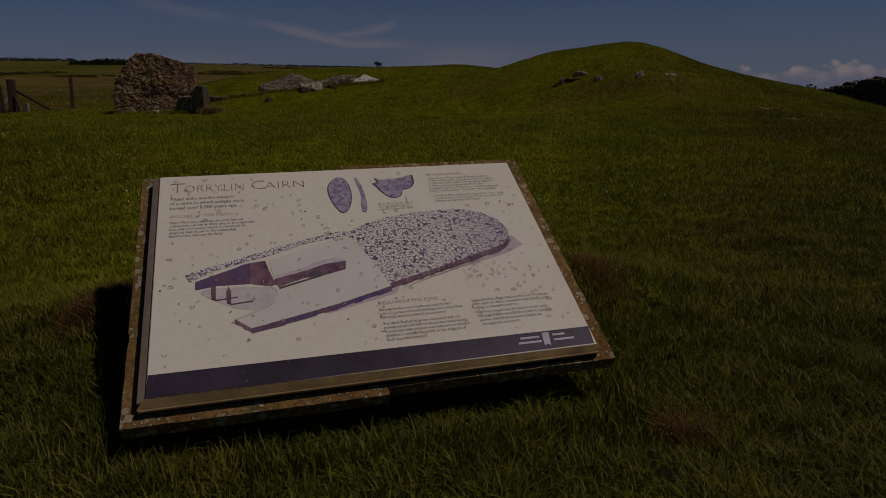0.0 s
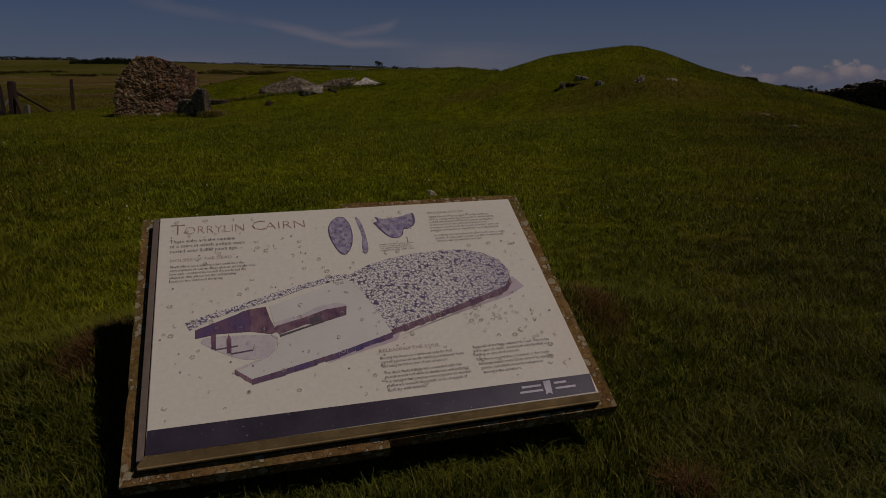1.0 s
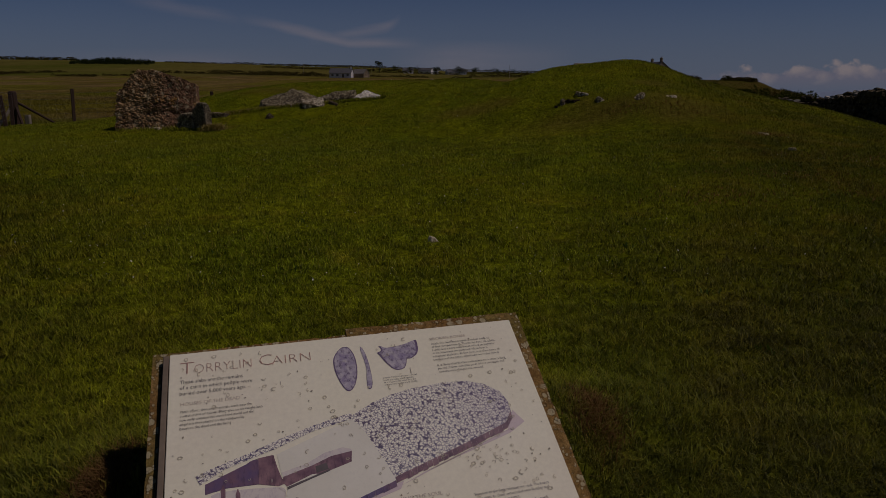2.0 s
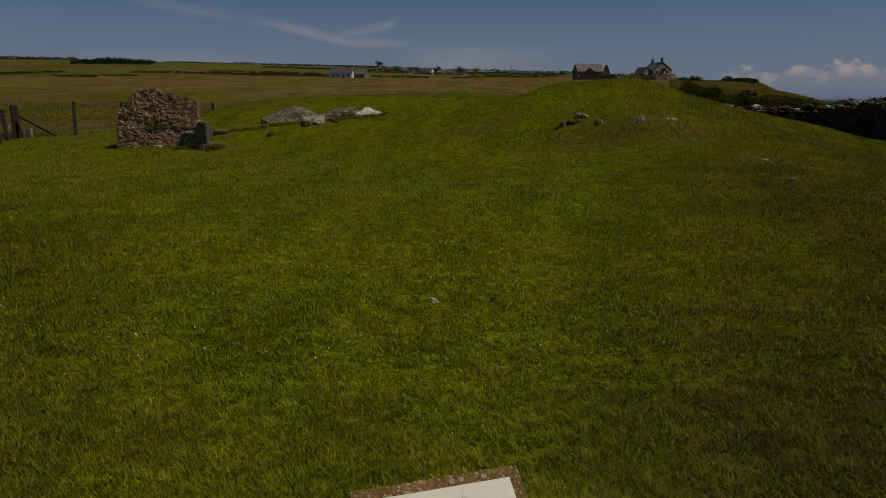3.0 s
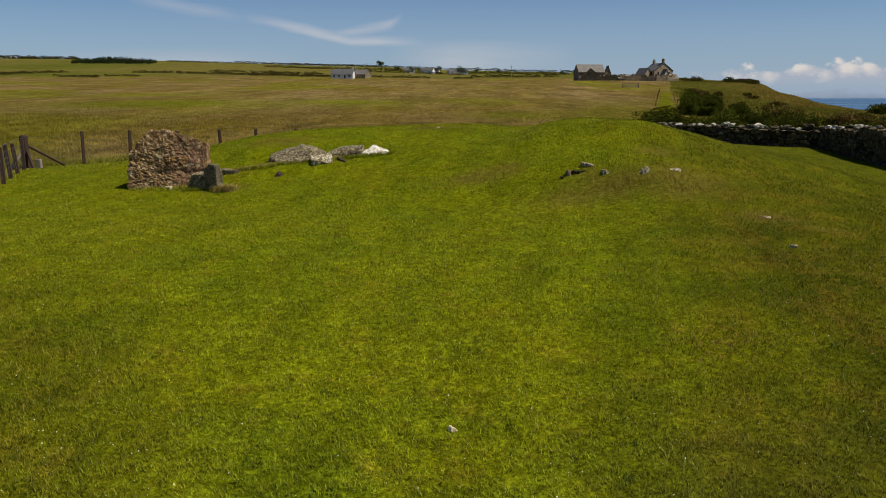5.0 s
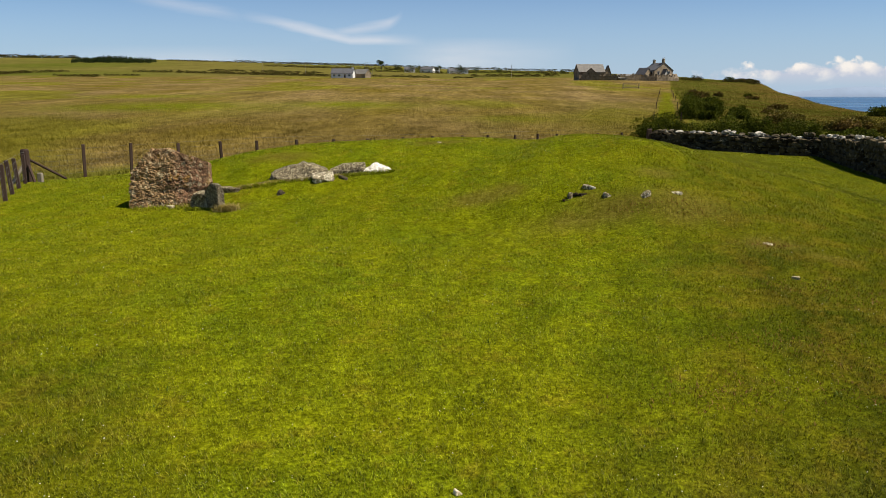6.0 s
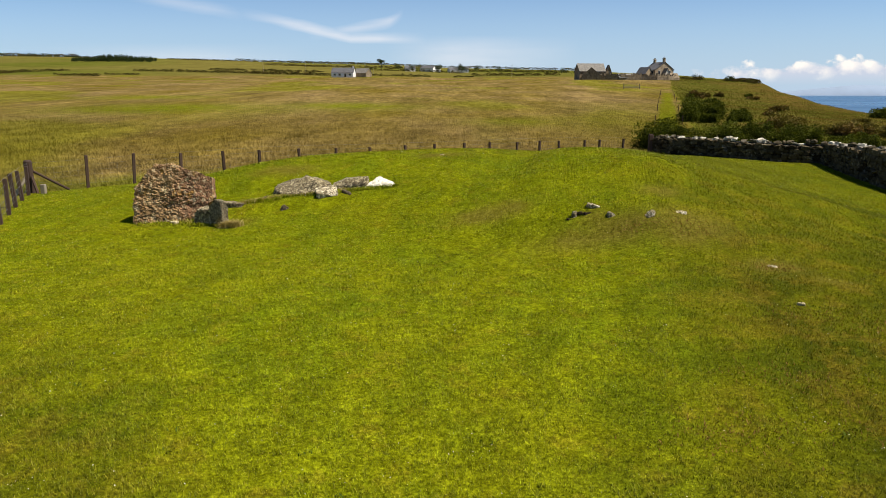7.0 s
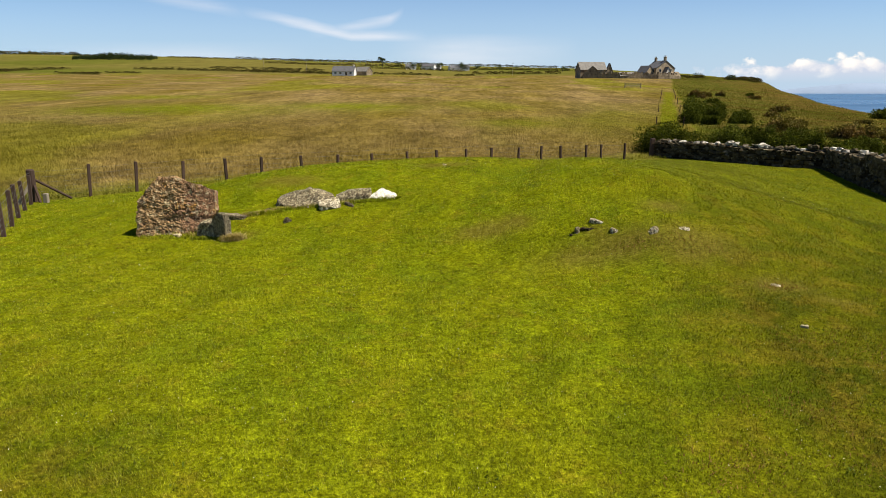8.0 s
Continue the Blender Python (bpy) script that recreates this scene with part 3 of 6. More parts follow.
def bevelled_box(w, d, h, r, m=None, base=True):
    bm = bmesh.new()
    add_box(bm, w, d, h, m, base)
    bmesh.ops.bevel(bm, geom=bm.edges[:], offset=r, segments=1, affect="EDGES")
    return bm


def tube(points, r, sides=5):
    """A round bar along points."""
    bm = bmesh.new()
    rings = []
    for i, p in enumerate(points):
        p = Vector(p)
        way = (Vector(points[min(i + 1, len(points) - 1)]) - Vector(points[max(i - 1, 0)])).normalized()
        a = way.orthogonal().normalized()
        b = way.cross(a)
        rr = r[i] if isinstance(r, (list, tuple)) else r
        rings.append([bm.verts.new(p + (a * math.cos(t) + b * math.sin(t)) * rr) for t in (6.2832 * s / sides for s in range(sides))])
    for q, s in zip(rings, rings[1:]):
        for i in range(sides):
            bm.faces.new((q[i], q[(i + 1) % sides], s[(i + 1) % sides], s[i]))
    bm.faces.new(rings[0][::-1])
    bm.faces.new(rings[-1])
    return bm


def rock_bmesh(w, d, h, seed, cuts=(), rough=0.06, square=5.0, fine=8):
    """A boulder: a rounded block, planed by cuts (nx, ny, nz, offset as a share of half-size) and roughened."""
    bm = bmesh.new()
    bmesh.ops.create_cube(bm, size=2.0)
    bmesh.ops.subdivide_edges(bm, edges=bm.edges[:], cuts=fine, use_grid_fill=True)
    off = Vector((seed * 7.3, seed * 3.1, seed * 5.7))
    for v in bm.verts:
        p = v.co
        k = (abs(p.x) ** square + abs(p.y) ** square + abs(p.z) ** square) ** (1 / square)
        p = p / k
        for nx, ny, nz, o in cuts:
            n = Vector((nx, ny, nz)).normalized()
            over = p.dot(n) - o
            if over > 0:
                p = p - n * over
        q = Vector((p.x * w / 2, p.y * d / 2, p.z * h / 2))
        s = min(w, d, h)
        n1 = noise.noise(q * (1.3 / s) + off) * 1.0 + noise.noise(q * (3.4 / s) + off * 2) * 0.5 + noise.noise(q * (8.0 / s) + off) * 0.3
        if fine > 30:
            half = 0.35 + 0.9 / (1 + math.exp(6 * (p.x - 0.05)))
            e = Vector((q.x + 0.4 * q.z, q.y, q.z * 1.7 - 0.5 * q.x))
            n1 += half * (0.55 * noise.noise(e * (10.0 / s) + off * 3) - 1.1 * max(0.0, noise.noise(e * (4.5 / s) + off * 4) - 0.12) - 0.7 * max(0.0, noise.noise(e * (8.0 / s) + off * 6) - 0.15))
        v.co = q + p.normalized() * n1 * rough * s * 2
    return bm


def ground_z(x, y):
    return float(height(np.array([x]), np.array([y]))[0])


# ---- ground and sea ----
def build_ground():
    r, radii = 0.005, [0.005]
    while r < 4900:
        r += min(max(0.04 * r, 0.012), 0.3) if r < 50 else 0.03 * r
        radii.append(r)
    ang = np.concatenate([np.arange(-44, 44.01, 0.33), np.arange(46.5, 314.6, 3.35)]) * math.pi / 180
    rr, aa = np.meshgrid(np.array(radii), ang, indexing="ij")
    x, y = (rr * np.sin(aa)).ravel(), (rr * np.cos(aa)).ravel()
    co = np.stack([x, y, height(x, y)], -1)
    nr, na = rr.shape
    i, j = np.meshgrid(np.arange(nr - 1), np.arange(na), indexing="ij")
    a, b = i * na + j, i * na + (j + 1) % na
    faces = np.stack([a, b, b + na, a + na], -1).reshape(-1, 4)[:, ::-1]
    me = fill_mesh("ground", co, faces)
    me.polygons.foreach_set("use_smooth", [True] * len(me.polygons))
    cov = me.color_attributes.new("cover", "FLOAT_COLOR", "POINT")
    c = ground_cover(co[:, 0], co[:, 1])
    cov.data.foreach_set("color", c.astype(np.float32).ravel())
    ob = mesh_object("ground", me, GROUND)
    tagged(ob, "mown green turf mound falling away to brown hay meadow and heath", "ground", "", "structure")


build_ground()
bm = bmesh.new()
bmesh.ops.create_grid(bm, x_segments=40, y_segments=40, size=4950)
thing("water", bm, SEA, "calm blue sea below the coastal slope", "sea", Matrix.Translation((0, 0, -15)), kind="structure")


# ---- the information panel on its stone plinth ----
PANEL = Matrix(((0.9599, -0.2446, 0.1368, -0.1749), (0.2799, 0.8127, -0.5111, 1.4777), (0.0138, 0.5289, 0.8485, 0.4063), (0, 0, 0, 1)))


def make_board_material():
    k = Mat("printed_board", 0.5, 0.25)
    p = k.local()
    c = k.mix(k.ramp(k.noise(p, 5.0, 4.0), 0.3, 0.7), (0.90, 0.865, 0.625), (0.92, 0.885, 0.665))
    c = k.mix(k.math("MULTIPLY", k.ramp(k.noise(p, 3.0, 3.0), 0.5, 0.7), 0.35), c, (0.83, 0.745, 0.560))
    c = k.vary(c, k.noise(p, 90.0, 4.0, 0.7), 0.93, 1.03)
    return k.done(c, k.math("ADD", k.math("MULTIPLY", k.noise(p, 14.0, 4.0), 0.25), 0.45))


def make_band_material():
    k = Mat("printed_dark_band", 0.4, 0.45)
    p = k.local()
    c = k.mix(k.ramp(k.noise(p, 9.0, 4.0, 0.6), 0.35, 0.7), (0.030, 0.020, 0.032), (0.062, 0.048, 0.066))
    c = k.mix(k.math("MULTIPLY", k.ramp(k.noise(p, 160.0, 3.0, 0.7), 0.66, 0.72), 0.7), c, (0.42, 0.38, 0.38))
    return k.done(c)


def make_cobble_print():
    k = Mat("printed_cobbles", 0.4, 0.4)
    p = k.local()
    warp = k.t.nodes.new("ShaderNodeVectorMath")
    k.link(p, warp.inputs[0])
    sc = k.t.nodes.new("ShaderNodeTexNoise")
    sc.inputs["Scale"].default_value = 60.0
    k.link(p, sc.inputs["Vector"])
    k.link(k.scaled(sc.outputs[1], (0.012, 0.012, 0.0)), warp.inputs[1])
    flat_p = k.scaled(warp.outputs[0], (1.0, 1.25, 0.0))
    edge = k.voronoi(flat_p, 150.0, "DISTANCE_TO_EDGE")
    shift = k.t.nodes.new("ShaderNodeVectorMath")
    k.link(flat_p, shift.inputs[0])
    shift.inputs[1].default_value = (-0.0014, 0.0016, 0.0)
    side = k.voronoi(shift.outputs[0], 150.0)
    ink = k.mix(k.ramp(k.noise(p, 9.0, 3.0), 0.35, 0.65), (0.100, 0.060, 0.110), (0.080, 0.075, 0.160))
    c = k.mix(k.math("SUBTRACT", 1.0, k.ramp(edge, 0.01, 0.10)), (0.90, 0.865, 0.70), (0.12, 0.085, 0.17))
    c = k.mix(k.math("MULTIPLY", k.ramp(side, 0.60, 0.80), 0.9), c, ink)
    sep = k.t.nodes.new("ShaderNodeSeparateXYZ")
    k.link(p, sep.inputs[0])
    c = k.mix(k.math("MULTIPLY", k.ramp(k.math("ADD", sep.outputs[0], k.math("MULTIPLY", k.noise(p, 25.0, 3.0), 0.10)), 0.26, 0.40), 0.35), c, (0.20, 0.14, 0.27))
    return k.done(c)


def make_wash(name, a, b, scale=14.0, stretch=(1, 1, 1), line=(0.05, 0.03, 0.05), amount=0.5):
    k = Mat(name, 0.4, 0.4)
    p = k.local()
    c = k.mix(k.ramp(k.noise(p, scale, 4.0, 0.6), 0.35, 0.65), a, b)
    hatch = k.ramp(k.noise(p, 110.0, 4.0, 0.7, stretch), 0.50, 0.64)
    c = k.mix(k.math("MULTIPLY", hatch, amount), c, line)
    return k.done(c)


def make_lichen_slab():
    k = Mat("lichened_slab", 0.93, 0.05)
    p = k.local()
    c = k.mix(k.ramp(k.noise(p, 9.0, 5.0, 0.65), 0.35, 0.65), (0.185, 0.100, 0.030), (0.330, 0.205, 0.070))
    c = k.mix(k.math("MULTIPLY", k.ramp(k.noise(p, 5.0, 4.0, 0.6), 0.50, 0.62), 0.6), c, (0.175, 0.150, 0.040))
    c = k.vary(c, k.noise(p, 90.0, 6.0, 0.8), 0.35, 1.65)
    warp = k.t.nodes.new("ShaderNodeVectorMath")
    k.link(p, warp.inputs[0])
    sc = k.t.nodes.new("ShaderNodeTexNoise")
    sc.inputs["Scale"].default_value, sc.inputs["Detail"].default_value = 55.0, 3.0
    k.link(p, sc.inputs["Vector"])
    k.link(k.scaled(sc.outputs[1], (0.014, 0.014, 0.014)), warp.inputs[1])
    dots = None
    for scale, hi in ((38.0, 0.36), (75.0, 0.30)):
        d = k.voronoi(warp.outputs[0], scale)
        spot = k.math("SUBTRACT", 1.0, k.ramp(d, hi - 0.06, hi))
        rim = k.math("MULTIPLY", k.ramp(d, hi - 0.02, hi + 0.02), k.math("SUBTRACT", 1.0, k.ramp(d, hi + 0.02, hi + 0.10)))
        grow = k.ramp(k.noise(p, scale * 0.28, 3.0, 0.6), 0.40, 0.48)
        c = k.mix(k.math("MULTIPLY", k.math("MULTIPLY", rim, grow), 0.6), c, (0.060, 0.038, 0.018))
        c = k.mix(k.math("MULTIPLY", k.math("MULTIPLY", spot, grow), 0.85), c, (0.47, 0.41, 0.24))
        dots = spot
    k.bump(k.math("ADD", k.noise(p, 80.0, 6.0, 0.75), k.math("MULTIPLY", dots, 0.25)), 0.9, 0.006)
    return k.done(c)


BOARD, BAND, COBBLE = make_board_material(), make_band_material(), make_cobble_print()
SLAB = make_lichen_slab()
PLUM = make_wash("printed_plum_stone", (0.15, 0.075, 0.11), (0.34, 0.20, 0.21), 20.0, (1, 0.25, 1))
VIOLET = make_wash("printed_violet_stone", (0.11, 0.085, 0.20), (0.24, 0.13, 0.15), 12.0, (1, 0.2, 1))
MAUVE = make_wash("printed_mauve_shade", (0.66, 0.60, 0.55), (0.76, 0.70, 0.60), 16.0, (1, 0.6, 1), (0.4, 0.32, 0.4), 0.3)
CREAM = make_wash("printed_cut_surface", (0.78, 0.76, 0.60), (0.84, 0.82, 0.66), 8.0, (1, 1, 1), (0.6, 0.58, 0.5), 0.15)
PINKISH = make_wash("printed_soil", (0.68, 0.56, 0.53), (0.62, 0.52, 0.50), 10.0, (1, 1, 1), (0.5, 0.40, 0.38), 0.3)
FLINT = make_wash("printed_flint", (0.56, 0.52, 0.52), (0.30, 0.25, 0.36), 55.0, (1, 0.8, 1), (0.09, 0.06, 0.12), 0.75)
FLINT_LINE = make_wash("printed_flint_outline", (0.12, 0.08, 0.15), (0.20, 0.14, 0.24), 40.0)
INK = make_plain("printed_black_ink", (0.15, 0.13, 0.125), 0.4)
RED_INK = make_plain("printed_red_ink", (0.50, 0.28, 0.22), 0.4)
TAN_INK = make_plain("printed_tan_ink", (0.60, 0.51, 0.42), 0.4)
WHITE_INK = make_plain("printed_white_ink", (0.62, 0.60, 0.58), 0.4)
GOLD_EDGE = make_plain("worn_bronze_edge", (0.40, 0.285, 0.115), 0.8, 0.6, 1.25, 12.0, spec=0.1)
GREY_EDGE = make_plain("grey_metal_edge", (0.21, 0.165, 0.115), 0.7, 0.8, 1.15, 12.0, spec=0.15)
DARK_EDGE = make_plain("black_gap_fill", (0.012, 0.011, 0.011), 0.8)
GRIME = make_plain("lichen_spot", (0.58, 0.52, 0.38), 0.9, 0.7, 1.2, 40.0)
GRIME_DARK = make_plain("dark_algae_spot", (0.30, 0.26, 0.19), 0.9, 0.7, 1.2, 40.0)
STAIN = make_plain("pale_drip_stain", (0.60, 0.55, 0.46), 0.8, 0.85, 1.1, 40.0)
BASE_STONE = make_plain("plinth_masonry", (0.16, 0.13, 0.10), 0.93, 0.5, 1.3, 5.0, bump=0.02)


def build_plinth():
    base = empty("stone_plinth", PANEL @ Matrix.Translation((0, 0, -0.0225)), "lichen-covered brown stone slab on a low turf-bound base", "plinth")

    def slab(u0, u1, v0, v1, seed):
        b = bmesh.new()
        add_box(b, u1 - u0, v1 - v0, 0.030, Matrix.Translation(((u0 + u1) / 2, (v0 + v1) / 2, -0.015)), False)
        bmesh.ops.subdivide_edges(b, edges=b.edges[:], cuts=34, use_grid_fill=True)
        for v in b.verts:
            q = v.co * 24 + Vector((seed, 0, 0))
            edge = min(v.co.x - u0, u1 - v.co.x, v.co.y - v0, v1 - v.co.y)
            n = noise.noise(q) + 0.6 * noise.noise(q * 2.7)
            chip = 0.003 * max(0.0, n) if edge < 0.012 else 0.0
            way = Vector(((u0 + u1) / 2 - v.co.x, (v0 + v1) / 2 - v.co.y, 0)).normalized()
            v.co += way * chip * 1.5
            v.co.z += 0.0016 * n - (0.004 * max(0, n) if edge < 0.006 else 0)
        return b

    part("slab", slab(-0.462, -0.004, -0.338, 0.331, 1.0), SLAB, base)
    part("slab", slab(-0.002, 0.466, -0.322, 0.350, 5.0), SLAB, base)
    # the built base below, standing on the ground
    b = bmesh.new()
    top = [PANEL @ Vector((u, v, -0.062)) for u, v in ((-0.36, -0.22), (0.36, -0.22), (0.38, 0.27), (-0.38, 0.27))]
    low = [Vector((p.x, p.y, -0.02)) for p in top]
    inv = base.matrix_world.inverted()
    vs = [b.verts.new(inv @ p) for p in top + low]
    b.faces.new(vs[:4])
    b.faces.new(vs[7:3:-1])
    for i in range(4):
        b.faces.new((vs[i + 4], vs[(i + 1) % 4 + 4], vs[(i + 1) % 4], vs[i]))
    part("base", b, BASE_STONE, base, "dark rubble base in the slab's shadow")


build_plinth()
board = empty("information_panel", PANEL, "white printed interpretation panel with bronze edge and lichen spots", "sign")


def rounded(pts, times=2):
    """Corners cut away, so that an outline runs in curves."""
    for _ in range(times):
        out = []
        for (x0, y0), (x1, y1) in zip(pts, pts[1:] + pts[:1]):
            out += [(x0 * 0.75 + x1 * 0.25, y0 * 0.75 + y1 * 0.25), (x0 * 0.25 + x1 * 0.75, y0 * 0.25 + y1 * 0.75)]
        pts = tuple(out)
    return pts


def flat(name, pts, material, lift, label="", curved=False):
    b = bmesh.new()
    b.faces.new([b.verts.new((u, v, lift)) for u, v in (rounded(tuple(pts)) if curved else pts)])
    bmesh.ops.triangulate(b, faces=b.faces[:])
    return part(name, b, material, board, label)


def drawn(name, pts, material, line):
    """A curved print with a dark outline and a pale bloom inside."""
    cx, cy = sum(p[0] for p in pts) / len(pts), sum(p[1] for p in pts) / len(pts)
    flat(name, pts, line, 0.0007, "", True)
    flat(name, [(cx + (x - cx) * 0.90, cy + (y - cy) * 0.965) for x, y in pts], material, 0.0009, "", True)


def ribbon(name, pts, below, material, lift, pieces, seed, gap=0.12):
    """A printed course of blocks that follows pts and reaches below."""
    rng = random.Random(seed)
    for (x0, y0), (x1, y1) in zip(pts, pts[1:]):
        n = max(1, round(math.hypot(x1 - x0, y1 - y0) / pieces))
        for i in range(n):
            s, e = i / n, (i + 1 - gap * rng.random()) / n
            h = below * rng.uniform(0.85, 1.1)
            q = [(x0 + (x1 - x0) * s, y0 + (y1 - y0) * s), (x0 + (x1 - x0) * e, y0 + (y1 - y0) * e)]
            flat(name, ((q[0][0], q[0][1] - h), (q[1][0], q[1][1] - h), (q[1][0], q[1][1] + 0.001 * rng.random()), (q[0][0], q[0][1])), material, lift)


def build_board():
    b = bevelled_box(0.848, 0.606, 0.02, 0.0015, Matrix.Translation((0.0035, 0.0045, -0.020)))
    part("board", b, BOARD, board)
    b = bmesh.new()
    q = [b.verts.new(c) for c in ((-0.4345, -0.3165, -0.0045), (0.4275, -0.3115, -0.0045), (0.4265, -0.2985, 0.0003), (-0.4235, -0.2990, 0.0003))]
    b.faces.new(q)
    bmesh.ops.solidify(b, geom=b.faces[:], thickness=0.005)
    part("bottom_edge", b, GOLD_EDGE, board, "worn bronze bottom edging")
    b = bevelled_box(0.012, 0.612, 0.016, 0.001, Matrix.Translation((-0.4285, 0.0, -0.0165)))
    part("side_edge", b, GREY_EDGE, board, "grey metal side edging")
    # black strips under the board's edges; the gap's shade is put into their colour
    b = bevelled_box(0.006, 0.60, 0.007, 0.001, Matrix.Translation((-0.4365, -0.008, -0.0225)))
    part("gap_strip", b, DARK_EDGE, board)
    b = bevelled_box(0.855, 0.005, 0.010, 0.001, Matrix.Translation((-0.004, -0.3125, -0.0222)))
    part("gap_strip", b, DARK_EDGE, board)
    b = bevelled_box(0.858, 0.004, 0.0065, 0.001, pose(-0.0035, -0.3150, -0.0115, 0, 0, 0.32))
    part("front_lip", b, GOLD_EDGE, board, "worn bronze front lip")
    flat("dark_band", ((-0.4205, -0.2985), (0.4215, -0.2950), (0.426, -0.2515), (-0.4185, -0.2500)), BAND, 0.0006, "dark purple printed band")


build_board()


def lettering(text, u, v, size, width, material, bold=0.0):
    """One line of print from (u, v), fitted to its width where one is given."""
    cu = bpy.data.curves.new("text_line", "FONT")
    cu.body, cu.size, cu.resolution_u, cu.offset = text, size, 2, bold - 0.009 * size
    tmp = bpy.data.objects.new("text_line", cu)
    scene.collection.objects.link(tmp)
    bpy.context.view_layer.update()
    me = bpy.data.meshes.new_from_object(tmp)
    bpy.data.objects.remove(tmp)
    xs = [p.co.x for p in me.vertices]
    k = width / (max(xs) - min(xs)) if width and xs else 1.0
    return mesh_object("text_line", me, material, board, m=Matrix.Translation((u, v, 0.0014)) @ Matrix.Diagonal((k, 1, 1, 1)))


def paragraph(lines, u, v, pitch, size, longest, material, du=0.0, dv=0.0, bold=0.0):
    """Lines of print; the longest is longest wide and sets the letters' width."""
    most = max(len(s) for s in lines)
    for i, s in enumerate(lines):
        lettering(s, u + du * i, v - pitch * i, size, longest * len(s) / most, material, bold)


lettering("T", -0.3985, 0.2465, 0.050, 0.030, RED_INK, -0.0008)
lettering("ORRYLIN", -0.368, 0.2465, 0.037, 0.128, RED_INK, -0.0007)
lettering("C", -0.2235, 0.2465, 0.047, 0.030, RED_INK, -0.0008)
lettering("AIRN", -0.192, 0.2462, 0.037, 0.090, RED_INK, -0.0007)
paragraph(("These slabs are the remains", "of a cairn in which people were", "buried over 5,000 years ago."), -0.3965, 0.2205, 0.0157, 0.0138, 0.158, INK)
lettering("HOUSES OF THE DEAD", -0.3945, 0.1615, 0.0120, 0.1265, TAN_INK)
paragraph(("Much effort, time and materials went into the", "construction of cairns. They give us an insight into", "how early communities viewed the world and the", "emphasis they placed on the relationship", "between the dead and the living."),
          -0.3945, 0.1425, 0.01055, 0.0098, 0.175, INK)
lettering("BROKEN BONES", 0.2000, 0.2665, 0.0110, 0.093, TAN_INK)
paragraph(("Inside the cairn was a stone chamber made up", "of four compartments. The bones from six adults,", "a child and a baby were found mixed up together", "in the innermost compartment. None form a", "complete skeleton. A flint tool, a broken piece of", "pottery and the bones of animals were also found."),
          0.2010, 0.2520, 0.0098, 0.0094, 0.176, INK, du=-0.0012)
paragraph(("It is likely that burials took place here over a long", "period of time, and that parts of the structure and", "contents were changed and removed."), 0.2005, 0.1850, 0.0098, 0.0094, 0.178, INK)
paragraph(("Above: This flint scraper (shown", "front and side) and fragment", "of a lugged bowl were found in", "excavations in the early 1900s."), 0.0625, 0.1680, 0.0066, 0.0064, 0.083, INK)
lettering("RELEASING THE SOUL", 0.0075, -0.1395, 0.0120, 0.126, TAN_INK)
paragraph(("Burying the bones in a tomb was only the final", "part of a series of rituals marking a transition from", "the living world to that of the ancestors."), 0.0075, -0.1565, 0.0103, 0.0098, 0.170, INK)
paragraph(("The dead, fleshed body was connected with the", "mortal world and seen as dangerous and polluting.", "It is thought that corpses were exposed on wooden", "platforms, outside the tomb, to be stripped of", "flesh by wild animals."), 0.0085, -0.1930, 0.0101, 0.0098, 0.172, INK)
paragraph(("Removal of the flesh released the soul. The bones", "were seen as clean, associated with fertility and", "holding an ancestral essence."), 0.2015, -0.1555, 0.0100, 0.0098, 0.169, INK, du=-0.002)
paragraph(("The bones would then be placed in the tomb.", "Although bones were often sorted by age and", "gender, individuals became anonymous", "amongst the ancestors."), 0.2000, -0.1880, 0.0105, 0.0098, 0.160, INK, du=0.002)
# badge of the keeper of the site: plain bars and a pennant
for u0, v0, w in ((0.272, -0.2665, 0.041), (0.265, -0.2780, 0.049), (0.3415, -0.2655, 0.027), (0.3405, -0.2780, 0.044)):
    flat("badge_bar", ((u0, v0), (u0 + w, v0), (u0 + w, v0 + 0.0050), (u0, v0 + 0.0050)), WHITE_INK, 0.0012)
flat("badge_pennant", ((0.3170, -0.2880), (0.3235, -0.2830), (0.3300, -0.2880), (0.3355, -0.2555), (0.3200, -0.2555)), WHITE_INK, 0.0012)

# the drawing of the cairn
flat("printed_shadow", ((0.349, 0.037), (0.368, 0.002), (0.326, -0.021), (0.102, -0.085), (0.052, -0.105), (0.322, -0.012)), PINKISH, 0.0005)
flat("printed_soil", ((-0.095, -0.150), (0.05, -0.112), (0.06, -0.095), (-0.07, -0.128)), PINKISH, 0.0005)
flat("printed_forecourt", ((-0.35, -0.052), (-0.198, -0.063), (-0.182, -0.073), (-0.191, -0.099), (-0.211, -0.116), (-0.244, -0.125), (-0.30, -0.095)), MAUVE, 0.0005, "", True)
flat("printed_cut_surface", ((-0.197, 0.010), (-0.028, 0.071), (-0.011, 0.049), (0.000, 0.026), (0.011, -0.001), (0.028, -0.043), (0.044, -0.092), (-0.070, -0.127), (-0.240, -0.168), (-0.271, -0.144), (-0.212, -0.120), (-0.189, -0.099), (-0.180, -0.073), (-0.190, -0.043)), CREAM, 0.0008)
